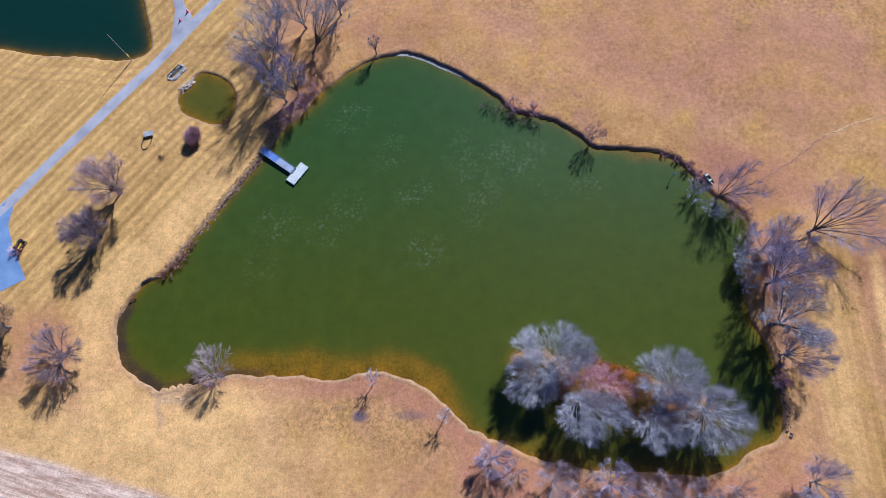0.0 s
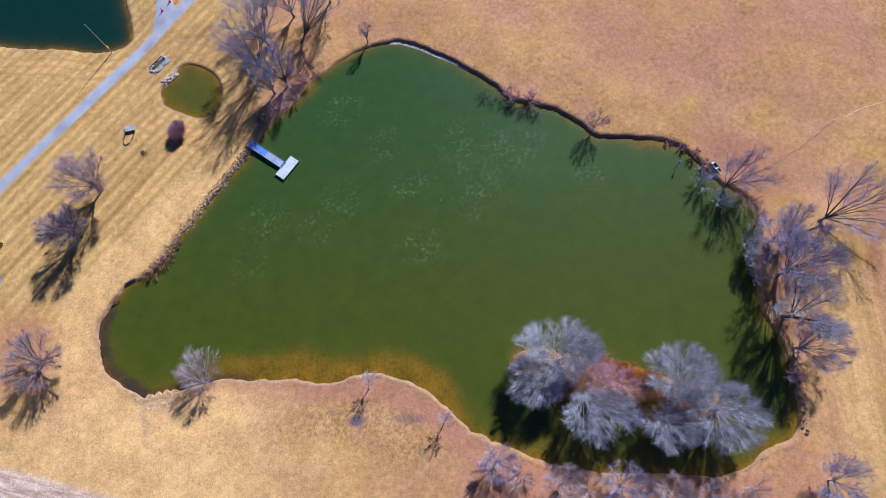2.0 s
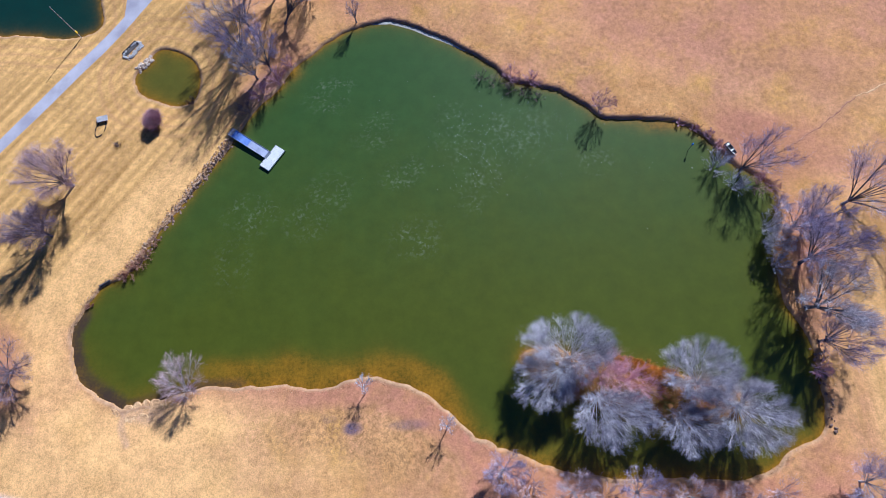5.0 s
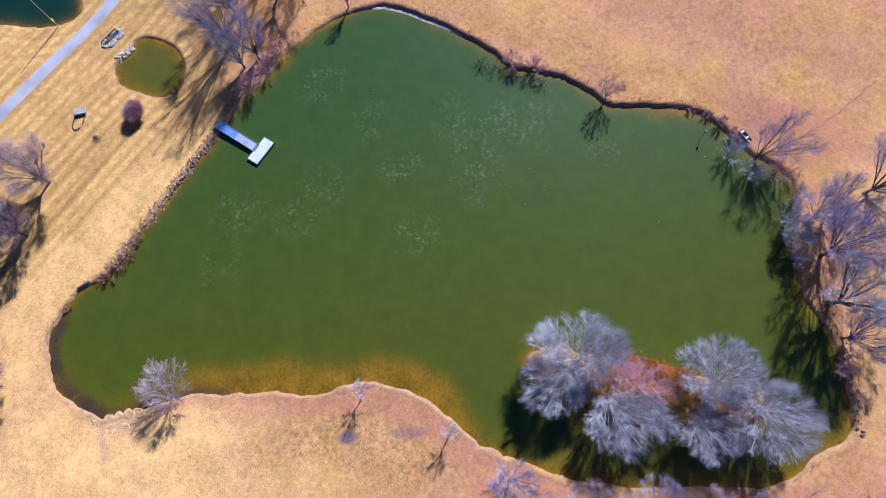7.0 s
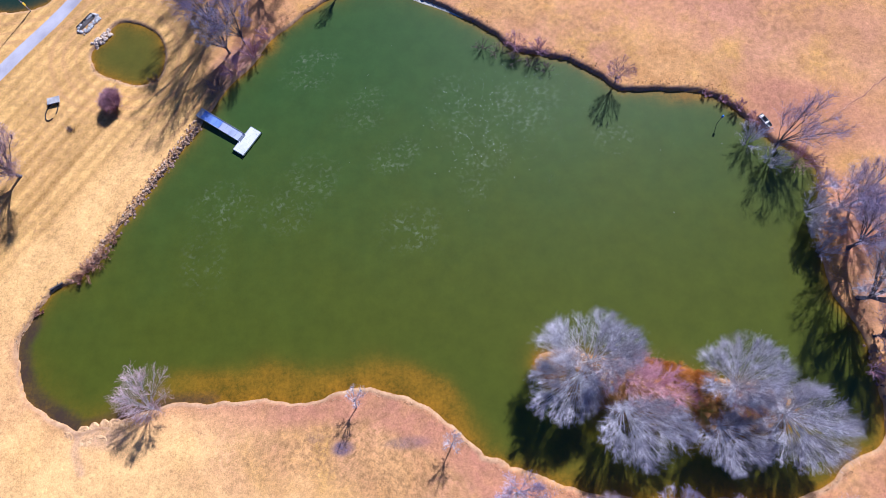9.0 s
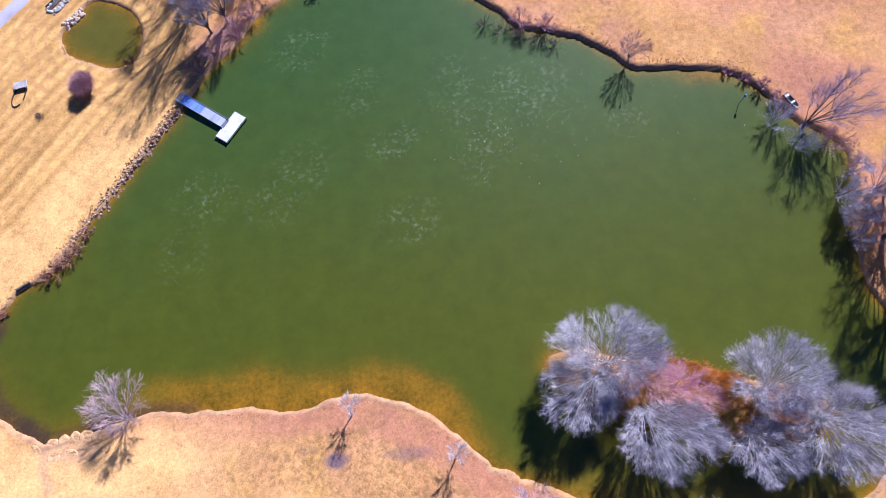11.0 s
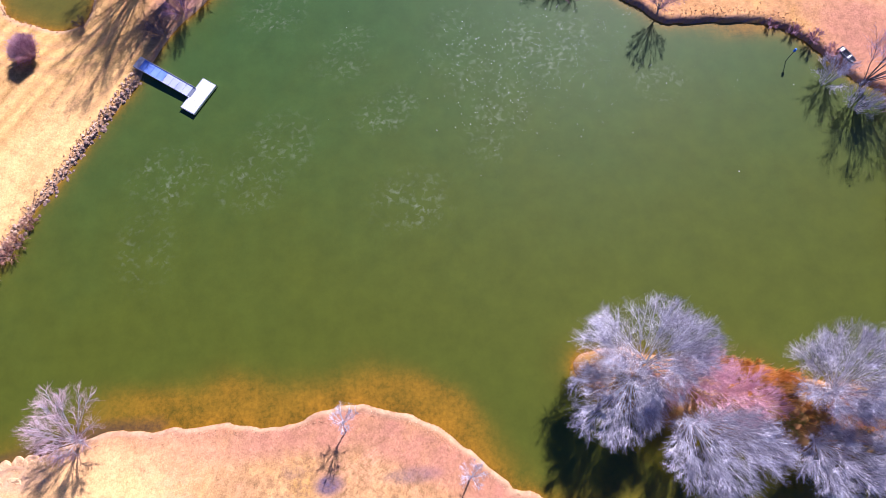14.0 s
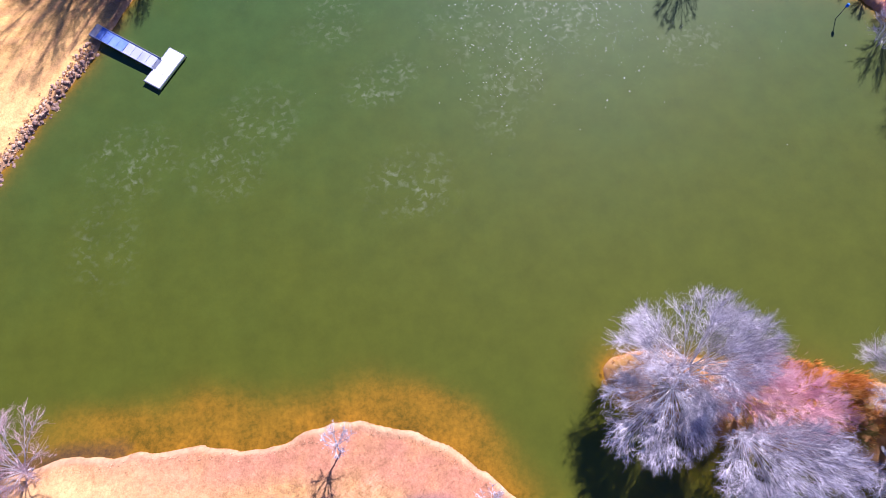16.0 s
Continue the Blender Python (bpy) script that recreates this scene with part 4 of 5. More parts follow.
woody("tree", "bare silver-grey tree leaning off the island's south side", "tree", (31.0, 0.4), 6.0, 4.9, TWIG_GREY, PALE_BARK, lean=(0.0, -2.2), limbs=15, counts=(10, 9, 6), seed=15, group=ISLE, thin=0.009, limb_r=0.032, fork=0.14, oval=(1.0, 0.8))
# south-east shore
SOUTH = "bare trees on the south shore"
for n, (px, py, tall, wide) in enumerate([(5.4, -6.3, 5.0, 3.4), (14.6, -9.6, 5.5, 3.8), (23.5, -9.6, 5.5, 4.0), (30.5, -10.6, 4.2, 3.4), (53.5, -9.5, 6.0, 4.8), (36.5, -11.5, 4.2, 3.4)]):
    woody("tree", "small bare grey tree on the south shore", "tree", (px, py), tall, wide, TWIG_LILAC if n % 2 == 0 else TWIG_LAWN, SILVER_BARK, limbs=9, counts=(9, 9, 5), thin=0.011, seed=20 + n, group=SOUTH, fork=0.2)
# east shore
EAST = "bare trees on the east shore"
woody("tree", "leaning bare tree with long dark limbs at the shore", "tree", (46.6, 37.3), 9.5, 5.4, TWIG_LILAC, DARK_BARK, lean=(2.2, 0.8), limbs=5, counts=(9, 9, 5), seed=31, group=EAST, fork=0.14, thin=0.009, oval=(1.0, 0.7), pull=1.1)
woody("tree", "spreading bare tree with lilac twigs on the field's edge", "tree", (60.9, 30.4), 10.0, 8.2, TWIG_PALE, DARK_BARK, lean=(4.2, 0.9), limbs=7, counts=(9, 9, 5), seed=32, group=EAST, fork=0.10, thin=0.011, limb_r=0.022)
woody("tree", "tall bare lilac-grey tree on the east shore", "tree", (52.4, 21.6), 12.0, 6.2, TWIG_LILAC, DARK_BARK, thin=0.010, limbs=5, counts=(9, 9, 5), seed=33, group=EAST, stems=2, lean=(0.6, 0))
woody("tree", "bare lilac-grey tree overhanging the bank", "tree", (52.0, 14.6), 11.5, 6.0, TWIG_GREY, DARK_BARK, thin=0.012, limbs=9, counts=(9, 9, 5), seed=34, group=EAST)
woody("tree", "slim bare grey tree at the water's edge", "tree", (48.9, 24.6), 6.0, 2.8, TWIG_GREY, SILVER_BARK, limbs=8, counts=(9, 9, 5), seed=35, group=EAST)
woody("tree", "low bare lilac-blue tree on the east bank", "tree", (52.6, 9.6), 7.5, 5.2, TWIG_LILAC, DARK_BARK, thin=0.010, limbs=10, counts=(10, 9, 6), seed=37, group=EAST, fork=0.15, lean=(1.6, 0.4))
woody("tree", "low bare lilac-pink tree on the east bank", "tree", (52.0, 27.0), 6.5, 4.6, TWIG_PALE, BARK, thin=0.009, limbs=9, counts=(10, 9, 6), seed=38, group=EAST, fork=0.15, lean=(0.8, 0.6))
woody("tree", "bare lilac tree behind the shore", "tree", (54.6, 27.6), 8.5, 5.0, TWIG_LILAC, DARK_BARK, thin=0.010, limbs=7, counts=(9, 9, 5), seed=36, group=EAST)
# north-west grove
GROVE = "bare trees of the north-west grove"
for n, (px, py, tall, wide, lx, ly) in enumerate([(-35.2, 63.6, 15.5, 6.4, -0.3, 0), (-34.8, 69.3, 13.0, 6.4, -1.0, 0), (-28.7, 70.0, 12.5, 4.8, 5.6, 4.2), (-23.5, 79.0, 10.5, 4.6, 0, 0), (-36.0, 77.0, 11.0, 5.4, 0, 0), (-30.5, 76.0, 12.0, 5.2, 0, 0), (-30.8, 60.6, 11.0, 4.4, -0.5, 0), (-33.2, 59.0, 9.0, 3.6, 0, 0)]):
    woody("tree", "tall bare grey-lilac tree in the grove", "tree", (px, py), tall, wide, TWIG_GREY if n % 3 else TWIG_LILAC, DARK_BARK, lean=(lx, ly), limbs=8, counts=(9, 8, 5), fork=0.16, low=0.2, seed=40 + n, group=GROVE, trunk_r=0.11 + 0.005 * tall, thin=0.009)
# west lawn
LAWN = "bare trees on the lawn"
woody("tree", "bare lilac-brown tree on the mown lawn", "tree", (-63.0, 40.2), 9.0, 5.8, TWIG_ROSE, DARK_BARK, limbs=11, counts=(10, 9, 6), limb_r=0.03, thin=0.008, seed=51, group=LAWN)
woody("tree", "dense bare lilac-brown tree on the mown lawn", "tree", (-65.2, 31.5), 8.0, 4.6, TWIG_PLUM, DARK_BARK, limbs=13, counts=(10, 9, 6), limb_r=0.03, thin=0.0085, seed=52, group=LAWN)
woody("tree", "wide bare brown tree at the lawn's end", "tree", (-67.6, 10.0), 6.0, 5.6, TWIG_PLUM, DARK_BARK, limbs=11, counts=(9, 8, 5), limb_r=0.045, thin=0.0065, seed=53, group=LAWN, lean=(0.8, 0))
woody("tree", "bare dark tree beside the yard", "tree", (-78.5, 15.0), 7.5, 5.0, TWIG_DARK, limbs=10, counts=(10, 9, 6), seed=54, group=LAWN)
woody("tree", "small bare grey tree on the south bank", "tree", (-40.6, 6.2), 6.2, 3.8, TWIG_ROSE, SILVER_BARK, limbs=11, counts=(8, 7, 5), trunk_r=0.085, limb_r=0.028, thin=0.005, low=0.1, pull=1.08, seed=55, group=LAWN, fork=0.25, lean=(0.2, 1.9))
woody("tree", "young pale sapling on the bank", "tree", (-14.2, 4.8), 5.2, 1.6, TWIG_GREY, PALE_BARK, limbs=8, counts=(6, 5, 4), limb_r=0.018, low=0.15, seed=56, group=LAWN, fork=0.5, lean=(0.5, 1.4), trunk_r=0.06, thin=0.006)
woody("tree", "young pale sapling on the bank", "tree", (-2.5, -0.7), 5.2, 1.6, TWIG_GREY, PALE_BARK, limbs=8, counts=(6, 5, 4), limb_r=0.018, low=0.15, seed=57, group=LAWN, fork=0.5, lean=(0.4, 0.9), trunk_r=0.06, thin=0.006)
woody("tree", "thin bare tree on the north bank", "tree", (-15.8, 69.6), 5.5, 1.6, TWIG_LAWN, limbs=7, counts=(5, 5, 5), seed=58, group=GROVE, fork=0.3)
woody("tree", "small bare brown tree on the north-east bank", "tree", (25.3, 49.0), 4.5, 2.6, TWIG_PURPLE, limbs=8, counts=(5, 6, 6), seed=59, group=EAST, fork=0.15)

# shrubs
for n, (px, py, tall, wide, tw, label) in enumerate([
        (20.6, 6.2, 4.4, 4.0, TWIG_PINK, "pinkish thicket of bare shrubs on the island"), (17.6, 6.4, 3.0, 2.6, TWIG_PINK, "pinkish thicket of bare shrubs on the island"),
        (23.8, 4.8, 4.4, 3.7, TWIG_PINK, "pinkish thicket of bare shrubs on the island"), (33.6, 2.7, 4.2, 2.3, TWIG_PINK, "pinkish thicket of bare shrubs on the island"),
        (36.2, 2.0, 2.4, 1.8, TWIG_LILAC, "lilac bare shrub on the island"), (26.6, 3.6, 2.6, 2.4, TWIG_PINK, "pinkish thicket of bare shrubs on the island"),
        (49.4, 34.4, 2.4, 3.0, TWIG_PURPLE, "purple-brown bare shrub on the east bank"), (43.0, 38.0, 3.2, 2.9, TWIG_GREY, "pale grey bare shrub leaning off the east bank"),
        (45.2, 34.6, 3.0, 2.5, TWIG_GREY, "pale grey bare shrub leaning off the east bank"), (48.9, 21.0, 3.0, 2.2, TWIG_GREY, "pale grey bare shrub leaning off the east bank"), (48.9, 27.4, 3.4, 2.5, TWIG_GREY, "pale grey bare shrub leaning off the east bank"),
        (42.6, 43.4, 0.9, 1.3, TWIG_PURPLE, "purple-brown bare shrub on the east bank"), (44.0, 41.4, 0.9, 1.2, TWIG_PURPLE, "purple-brown bare shrub on the east bank"), (38.4, 46.2, 0.6, 0.9, TWIG_PURPLE, "purple-brown bare shrub on the east bank"), (40.6, 45.0, 0.8, 1.1, TWIG_PURPLE, "purple-brown bare shrub on the east bank"),
        (51.2, 30.5, 2.4, 2.2, TWIG_LILAC, "lilac bare shrub on the east bank"), (51.8, 5.6, 1.8, 2.0, TWIG_PINK, "pinkish bare shrub on the east bank"),
        (-32.2, 55.6, 2.0, 2.4, TWIG_PURPLE, "mauve-brown bare shrub on the north-west bank"), (-29.6, 58.4, 2.0, 2.4, TWIG_PURPLE, "mauve-brown bare shrub on the north-west bank"),
        (-34.4, 52.6, 1.8, 2.0, TWIG_DARK, "dark bare shrub beside the dock"), (-27.4, 61.6, 1.5, 1.8, TWIG_PURPLE, "mauve-brown bare shrub on the north-west bank"),
        (11.2, 56.6, 1.4, 2.2, TWIG_PURPLE, "mauve-brown bare shrub on the north bank"), (14.4, 55.4, 1.3, 2.0, TWIG_PURPLE, "mauve-brown bare shrub on the north bank"),
        (-52.8, 24.0, 0.9, 1.3, TWIG_RUST, "rusty brown brush on the west bank"), (-48.4, 29.8, 0.8, 1.1, TWIG_RUST, "rusty brown brush on the west bank"), (-50.4, 26.2, 1.1, 1.6, TWIG_RUST, "rusty brown brush on the west bank"), (-57.6, 19.6, 0.6, 0.9, TWIG_RUST, "rusty brown brush on the west bank"), (-51.6, 25.0, 1.2, 1.7, TWIG_RUST, "rusty brown brush on the west bank"), (-49.4, 27.6, 1.0, 1.4, TWIG_RUST, "rusty brown brush on the west bank"),
        (-44.6, 55.0, 1.0, 1.0, TWIG_DARK, "dark low shrub beside the small pond"), (-80.4, 29.0, 1.2, 1.6, TWIG_PINK, "pinkish low shrub bed beside the yard"),
        (9.0, -8.2, 2.2, 3.0, TWIG_LAWN, "mauve-brown bare thicket on the south shore"), (19.0, -10.4, 2.2, 3.2, TWIG_LAWN, "mauve-brown bare thicket on the south shore"),
        (43.0, -10.8, 2.0, 3.0, TWIG_LAWN, "mauve-brown bare thicket on the south shore"), (27.0, -11.0, 2.0, 3.0, TWIG_LAWN, "mauve-brown bare thicket on the south shore")]):
    shrub("shrub", label, (px, py), tall, wide, tw, seed=n, stems=14 + int(4 * wide), counts=(8, 9) if wide < 3.3 else (13, 13), group="bare shrubs along the banks", thin=0.015 if wide < 3.3 else 0.016)
shrub("round_shrub", "dense rounded purple-brown shrub on the lawn", (-50.3, 51.2), 2.2, 1.95, TWIG_PURPLE, seed=70, stems=170, counts=(7, 7), thin=0.026, squash=(0.92, 1.12))
for n, (px, py, wide) in enumerate([(6.2, 57.0, 1.8), (8.6, 55.8, 1.8), (11.0, 54.2, 1.8), (13.4, 53.2, 1.6), (15.6, 52.2, 1.3)]):
    shrub("brush_pile", "tangle of dark fallen branches lying in the water", (px, py), 1.3, wide, TWIG_DARK, seed=80 + n, stems=16, counts=(5, 6), group="fallen branches in the pond", category="branches")
for n, (px, py, wide) in enumerate([(29.1, 1.8, 1.4), (16.0, 5.4, 1.1), (39.2, 1.3, 1.1), (13.6, 7.4, 0.9), (14.4, 5.6, 0.9)]):
    shrub("evergreen_shrub", "low olive-green shrub on the island", (px, py), 1.3, wide, MOSS_LEAF, seed=90 + n, stems=16, counts=(7, 8), thin=0.03, group="green shrubs on the island")

# ---- floating dock ----
dock = thing("floating_dock", "white floating dock platform with a grey gangway to the shore", "dock", (-29.87, 43.6, 0), -35.5)
platform = part("platform_frame", join(box((2.0, 0.08, 0.22), (0, 2.18, 0.24)), box((2.0, 0.08, 0.22), (0, -2.18, 0.24)), box((0.08, 4.28, 0.22), (0.98, 0, 0.24)), box((0.08, 4.28, 0.22), (-0.98, 0, 0.24))), ALUMINIUM, dock, "aluminium edge frame")
for n in range(15):
    part("deck_board", box((1.86, 0.275, 0.045), (0, -1.995 + n * 0.285, 0.342), 0.006), DECK_WHITE, platform)
for sx in (-0.6, 0.6):
    part("float", box((0.7, 4.0, 0.5), (sx, 0, -0.1), 0.06), FLOAT_BLACK, dock, "black plastic float under the deck")
for sx, sy in ((0.98, 2.2), (-0.98, 2.2), (0.98, -2.2), (-0.98, -2.2)):
    part("corner_post", rod((sx, sy, -0.9), (sx, sy, 0.40), 0.04), GREY_STEEL, dock)
for side in (-0.70, 0.70):
    part("side_rail", join(box((7.7, 0.07, 0.20), (-4.75, side, 0.50), 0.01, (0, 1.4, 0))), ALUMINIUM, dock, "pale metal side rail of the gangway")
for n in range(2):
    span = part("gangway_span", join(*[box((0.06, 1.32, 0.14), (-1.14 - n * 3.72 - k * 0.90, 0, 0.30 + 0.025 * (1.14 + n * 3.72 + k * 0.90)), 0.01) for k in range(5)]), ALUMINIUM, dock)
    for k in range(4):
        x = -1.62 - n * 3.72 - k * 0.92
        # the shore span takes the shaded blue, the outer span the lit colour
        part("gangway_panel", box((0.885, 1.32, 0.04), (x, 0, 0.39 - 0.025 * x), 0.006, (0, 1.4, 0)), DECK_SHADED if n else DECK_LIT, span)
part("hinge_plate", box((0.5, 1.25, 0.03), (-0.98, 0, 0.375), 0.005), ALUMINIUM, dock)
part("shore_pad", box((0.8, 1.5, 0.5), (-8.7, 0, 0.42), 0.03), STONE, dock, "concrete landing pad on the bank")

# ---- utility pole ----
pz = height(-66.4, 69.8)
pole = thing("utility_pole", "weathered wooden utility pole beside the lane", "pole", (-66.4, 69.8, pz - 0.05))
part("post", rod((0, 0, 0), (0, 0, 7.9), 0.085, 0.06, 12), POLE_WOOD, pole)
part("sign_plate", box((0.05, 0.42, 0.6), (0.115, 0, 1.55), 0.01), YELLOW, pole, "blank yellow marker plate")


# ---- stones ----
def stone_set(name, label, group, spots, sizes, mat, seed, category="stone"):
    """Loose stones, each a thing of its own, over a few shared shapes."""
    rnd = random.Random(seed)
    shapes = []
    for s in range(6):
        me = bpy.data.meshes.new("stone")
        bm = pebble((1.0, 0.8 + 0.3 * rnd.random(), 0.62), seed * 10 + s)
        bm.to_mesh(me)
        bm.free()
        me.materials.append(mat)
        shapes.append(me)
    for x, y in spots:
        k = sizes[0] + (sizes[1] - sizes[0]) * rnd.random() ** 1.5
        ob = new(name, rnd.choice(shapes))
        ob.matrix_basis = pose(x, y, max(height(x, y), -0.15) + k * 0.32, rnd.uniform(-15, 15), rnd.uniform(-15, 15), rnd.uniform(0, 360)) @ Matrix.Diagonal((k, k, k, 1))
        tagged(ob, label, category, group)


rnd = random.Random(4)
ring = []
c, s = math.cos(radians(52)), math.sin(radians(52))
for n in range(46):
    a = rnd.uniform(0, 2 * math.pi)
    u, v = 2.05 * math.cos(a) * rnd.uniform(0.88, 1.08), 0.85 * math.sin(a) * rnd.uniform(0.85, 1.1)
    if v < 0 or abs(u) > 1.5:
        ring.append((-56.5 + u * c + v * s * 0.9, 66.4 + u * s - v * c * 0.9 + 0.0))
for n in range(64):
    u = rnd.uniform(-1.8, 1.9)
    v = rnd.uniform(0.42, 1.15)
    ring.append((-56.5 + u * c + v * s, 66.4 + u * s - v * c))
stone_set("stone", "pale broken limestone block of the drain's edging", "pale stones round the drain inlet", ring, (0.13, 0.27), STONE, 3)
drain = thing("drain_inlet", "drain between pale stones, its shaded hollow a dark slab", "drain", (-56.75, 66.6, height(-56.7, 66.6) + 0.04), 52)
# nothing is dug: the slab's dark colour gives the hollow its shade
part("trench", join(box((3.4, 0.95, 0.08), (0, 0, 0), 0.02), box((3.3, 0.08, 0.35), (0, 0.42, 0.12), 0.02), box((0.08, 0.8, 0.3), (1.65, 0, 0.1), 0.02)), MUD, drain)
inlet = []
for n in range(58):
    u, v = rnd.uniform(-1.7, 1.7), rnd.uniform(-0.75, 0.75)
    inlet.append((-53.9 + u * 0.72 - v * 0.55, 63.4 + u * 0.75 + v * 0.5))
stone_set("stone", "pale tan stone heaped at the small pond's inlet", "stones at the small pond's inlet", inlet, (0.16, 0.34), TAN_STONE, 5)
east = [(51.9 + rnd.uniform(-0.5, 0.8), rnd.uniform(-3.0, 9.0)) for n in range(40)]
stone_set("stone", "brown weathered stone along the east shore", "stones along the east shore", east, (0.12, 0.32), DARK_STONE, 6)
strand = [(-51.0 + 14 * q + rnd.uniform(-0.5, 0.3), 25.4 + 21.5 * q + rnd.uniform(-0.3, 0.5)) for q in (rnd.random() for n in range(190))]
stone_set("stone", "dark weathered stone at the west water's edge", "stones along the west shore", strand, (0.12, 0.30), DARK_STONE, 8)

clods = [(-51.4 + 14 * q + rnd.uniform(-0.9, 0.1), 25.6 + 21.5 * q + rnd.uniform(-0.2, 0.8)) for q in (rnd.random() for n in range(200))]
stone_set("sod_clod", "tan clod of dry sod on the west bank", "sod clods along the west shore", clods, (0.08, 0.24), CLOD, 9, "clod")

# ---- broken sods at the south-west notch ----
def sod_slab(at, size, turn, tilt, seed):
    """A slab of turf slumped at the water's edge, with a ragged outline and a rounded top."""
    rnd = random.Random(seed)
    bm = bmesh.new()
    rings = []
    count = 14
    reach = [0.88 + 0.20 * rnd.random() for n in range(count)]
    for grow, up in ((0.96, -0.30), (1.0, -0.02), (0.96, 0.05), (0.80, 0.085), (0.40, 0.095)):
        rings.append([bm.verts.new((size[0] * grow * r * math.cos(2 * math.pi * n / count), size[1] * grow * r * math.sin(2 * math.pi * n / count), up + 0.035 * rnd.uniform(-1, 1))) for n, r in enumerate(reach)])
    for p, q in zip(rings[:-1], rings[1:]):
        for n in range(count):
            bm.faces.new((p[n], p[(n + 1) % count], q[(n + 1) % count], q[n]))
    bm.faces.new(rings[-1])
    me = bpy.data.meshes.new("sod_slab")
    bm.to_mesh(me)
    bm.free()
    me.materials.append(PALE_SOD)
    ob = new("sod_slab", me)
    ob.matrix_basis = pose(*at, max(height(*at), 0.05) - 0.08, tilt, 0, turn)
    tagged(ob, "pale slumped slab of dry turf at the water's edge", "sod", "slumped turf at the pond's notch")


for n, (x, y, w, d, turn) in enumerate([(-49.5, 3.9, 0.85, 0.75, 10), (-48.1, 4.2, 0.75, 0.80, -8), (-46.9, 4.4, 0.70, 0.90, -16), (-45.5, 4.5, 0.85, 0.85, 12), (-44.2, 4.5, 0.75, 0.70, 24), (-51.4, 3.4, 0.9, 0.6, -35), (-48.9, 2.4, 1.1, 0.8, 15), (-47.0, 2.7, 0.9, 0.7, -20)]):
    sod_slab((x, y), (w, d), turn, 2 + n % 3, 200 + n)

# ---- log on the west bank ----
log = thing("log", "dark weathered log lying on the west bank", "log", (-55.5, 23.3, height(-55.5, 23.3) + 0.12), 30)
part("stem", rod((-0.9, 0, 0), (0.9, 0, 0.05), 0.20, 0.14, 10), MUD, log)
part("branch_stub", rod((0.2, 0, 0.1), (0.5, 0.35, 0.35), 0.06, 0.03, 6), MUD, log)

# ---- arch seat on the lawn ----
hz = height(-59.6, 52.0)
bench = thing("slab_bench", "pale grey slab bench with a black shadow ring beside it", "bench", (-59.6, 52.3, hz), 12)
part("slab", box((1.9, 1.15, 0.10), (0, 0, 0.42), 0.04), STONE, bench, "pale grey slab")
for s in (-0.6, 0.6):
    part("foot", box((0.18, 0.9, 0.38), (s, 0, 0.19), 0.03), STONE, bench)
# no real hose: a black ring laid down as an arch's cast shadow
hose = thing("hose", "black ring laid on the lawn as an arch's cast shadow", "hose", (-59.85, 50.6, height(-59.85, 50.6) + 0.05), -14)
turns = [(0.82 * math.cos(a), 1.55 * math.sin(a), 0.02 + 0.012 * math.sin(3 * a)) for a in np.linspace(-0.2, 5.6, 22)]
part("loop", join(*[rod(p, q, 0.065, sides=8) for p, q in zip(turns[:-1], turns[1:])]), BLACK, hose)

# ---- beached boat ----
bz = height(45.2, 40.4)
boat = thing("rowing_boat", "small dark grey flat-bottomed boat with two white seats on the bank", "boat", (45.6, 40.9, bz + 0.02), -62)
boat.scale = (0.85, 0.82, 0.85)
hull = bmesh.new()
rings = []
for u, w, b in ((-1.3, 0.40, 0.03), (-0.9, 0.47, 0.0), (0.0, 0.50, 0.0), (0.9, 0.44, 0.02), (1.35, 0.30, 0.14)):
    rings.append([hull.verts.new((u, s * w * f, h)) for s, f, h in ((-1, 1.0, 0.42), (-1, 0.84, b), (1, 0.84, b), (1, 1.0, 0.42), (1, 0.92, 0.42), (1, 0.76, b + 0.05), (-1, 0.76, b + 0.05), (-1, 0.92, 0.42))])
for p, q in zip(rings[:-1], rings[1:]):
    for n in range(8):
        hull.faces.new((p[n], p[(n + 1) % 8], q[(n + 1) % 8], q[n]))
for p in (rings[0], rings[-1]):
    for f in ((0, 1, 6, 7), (1, 2, 5, 6), (2, 3, 4, 5)):
        hull.faces.new([p[n] for n in f])
bmesh.ops.recalc_face_normals(hull, faces=hull.faces)
part("hull", hull, GREY_STEEL, boat, "dark grey metal hull")
for u, d in ((-0.95, 0.42), (0.40, 0.28)):
    part("seat", box((d, 0.86, 0.05), (u, 0, 0.36), 0.01), WHITE, boat, "white painted bench seat")
part("transom", box((0.06, 0.84, 0.4), (-1.32, 0, 0.24), 0.01), GREY_STEEL, boat)

# ---- post with a blue float ----
post = thing("mooring_post", "thin leaning post with a blue cap standing in the water", "post", (38.9, 41.0, -0.4))
part("shaft", rod((0, 0, -1.0), (0.35, 0.6, 1.9), 0.045, 0.035, 8), MUD, post)
part("cap", rod((0.33, 0.57, 1.85), (0.39, 0.66, 2.15), 0.15, 0.13, 10), BLUE, post, "blue plastic cap")

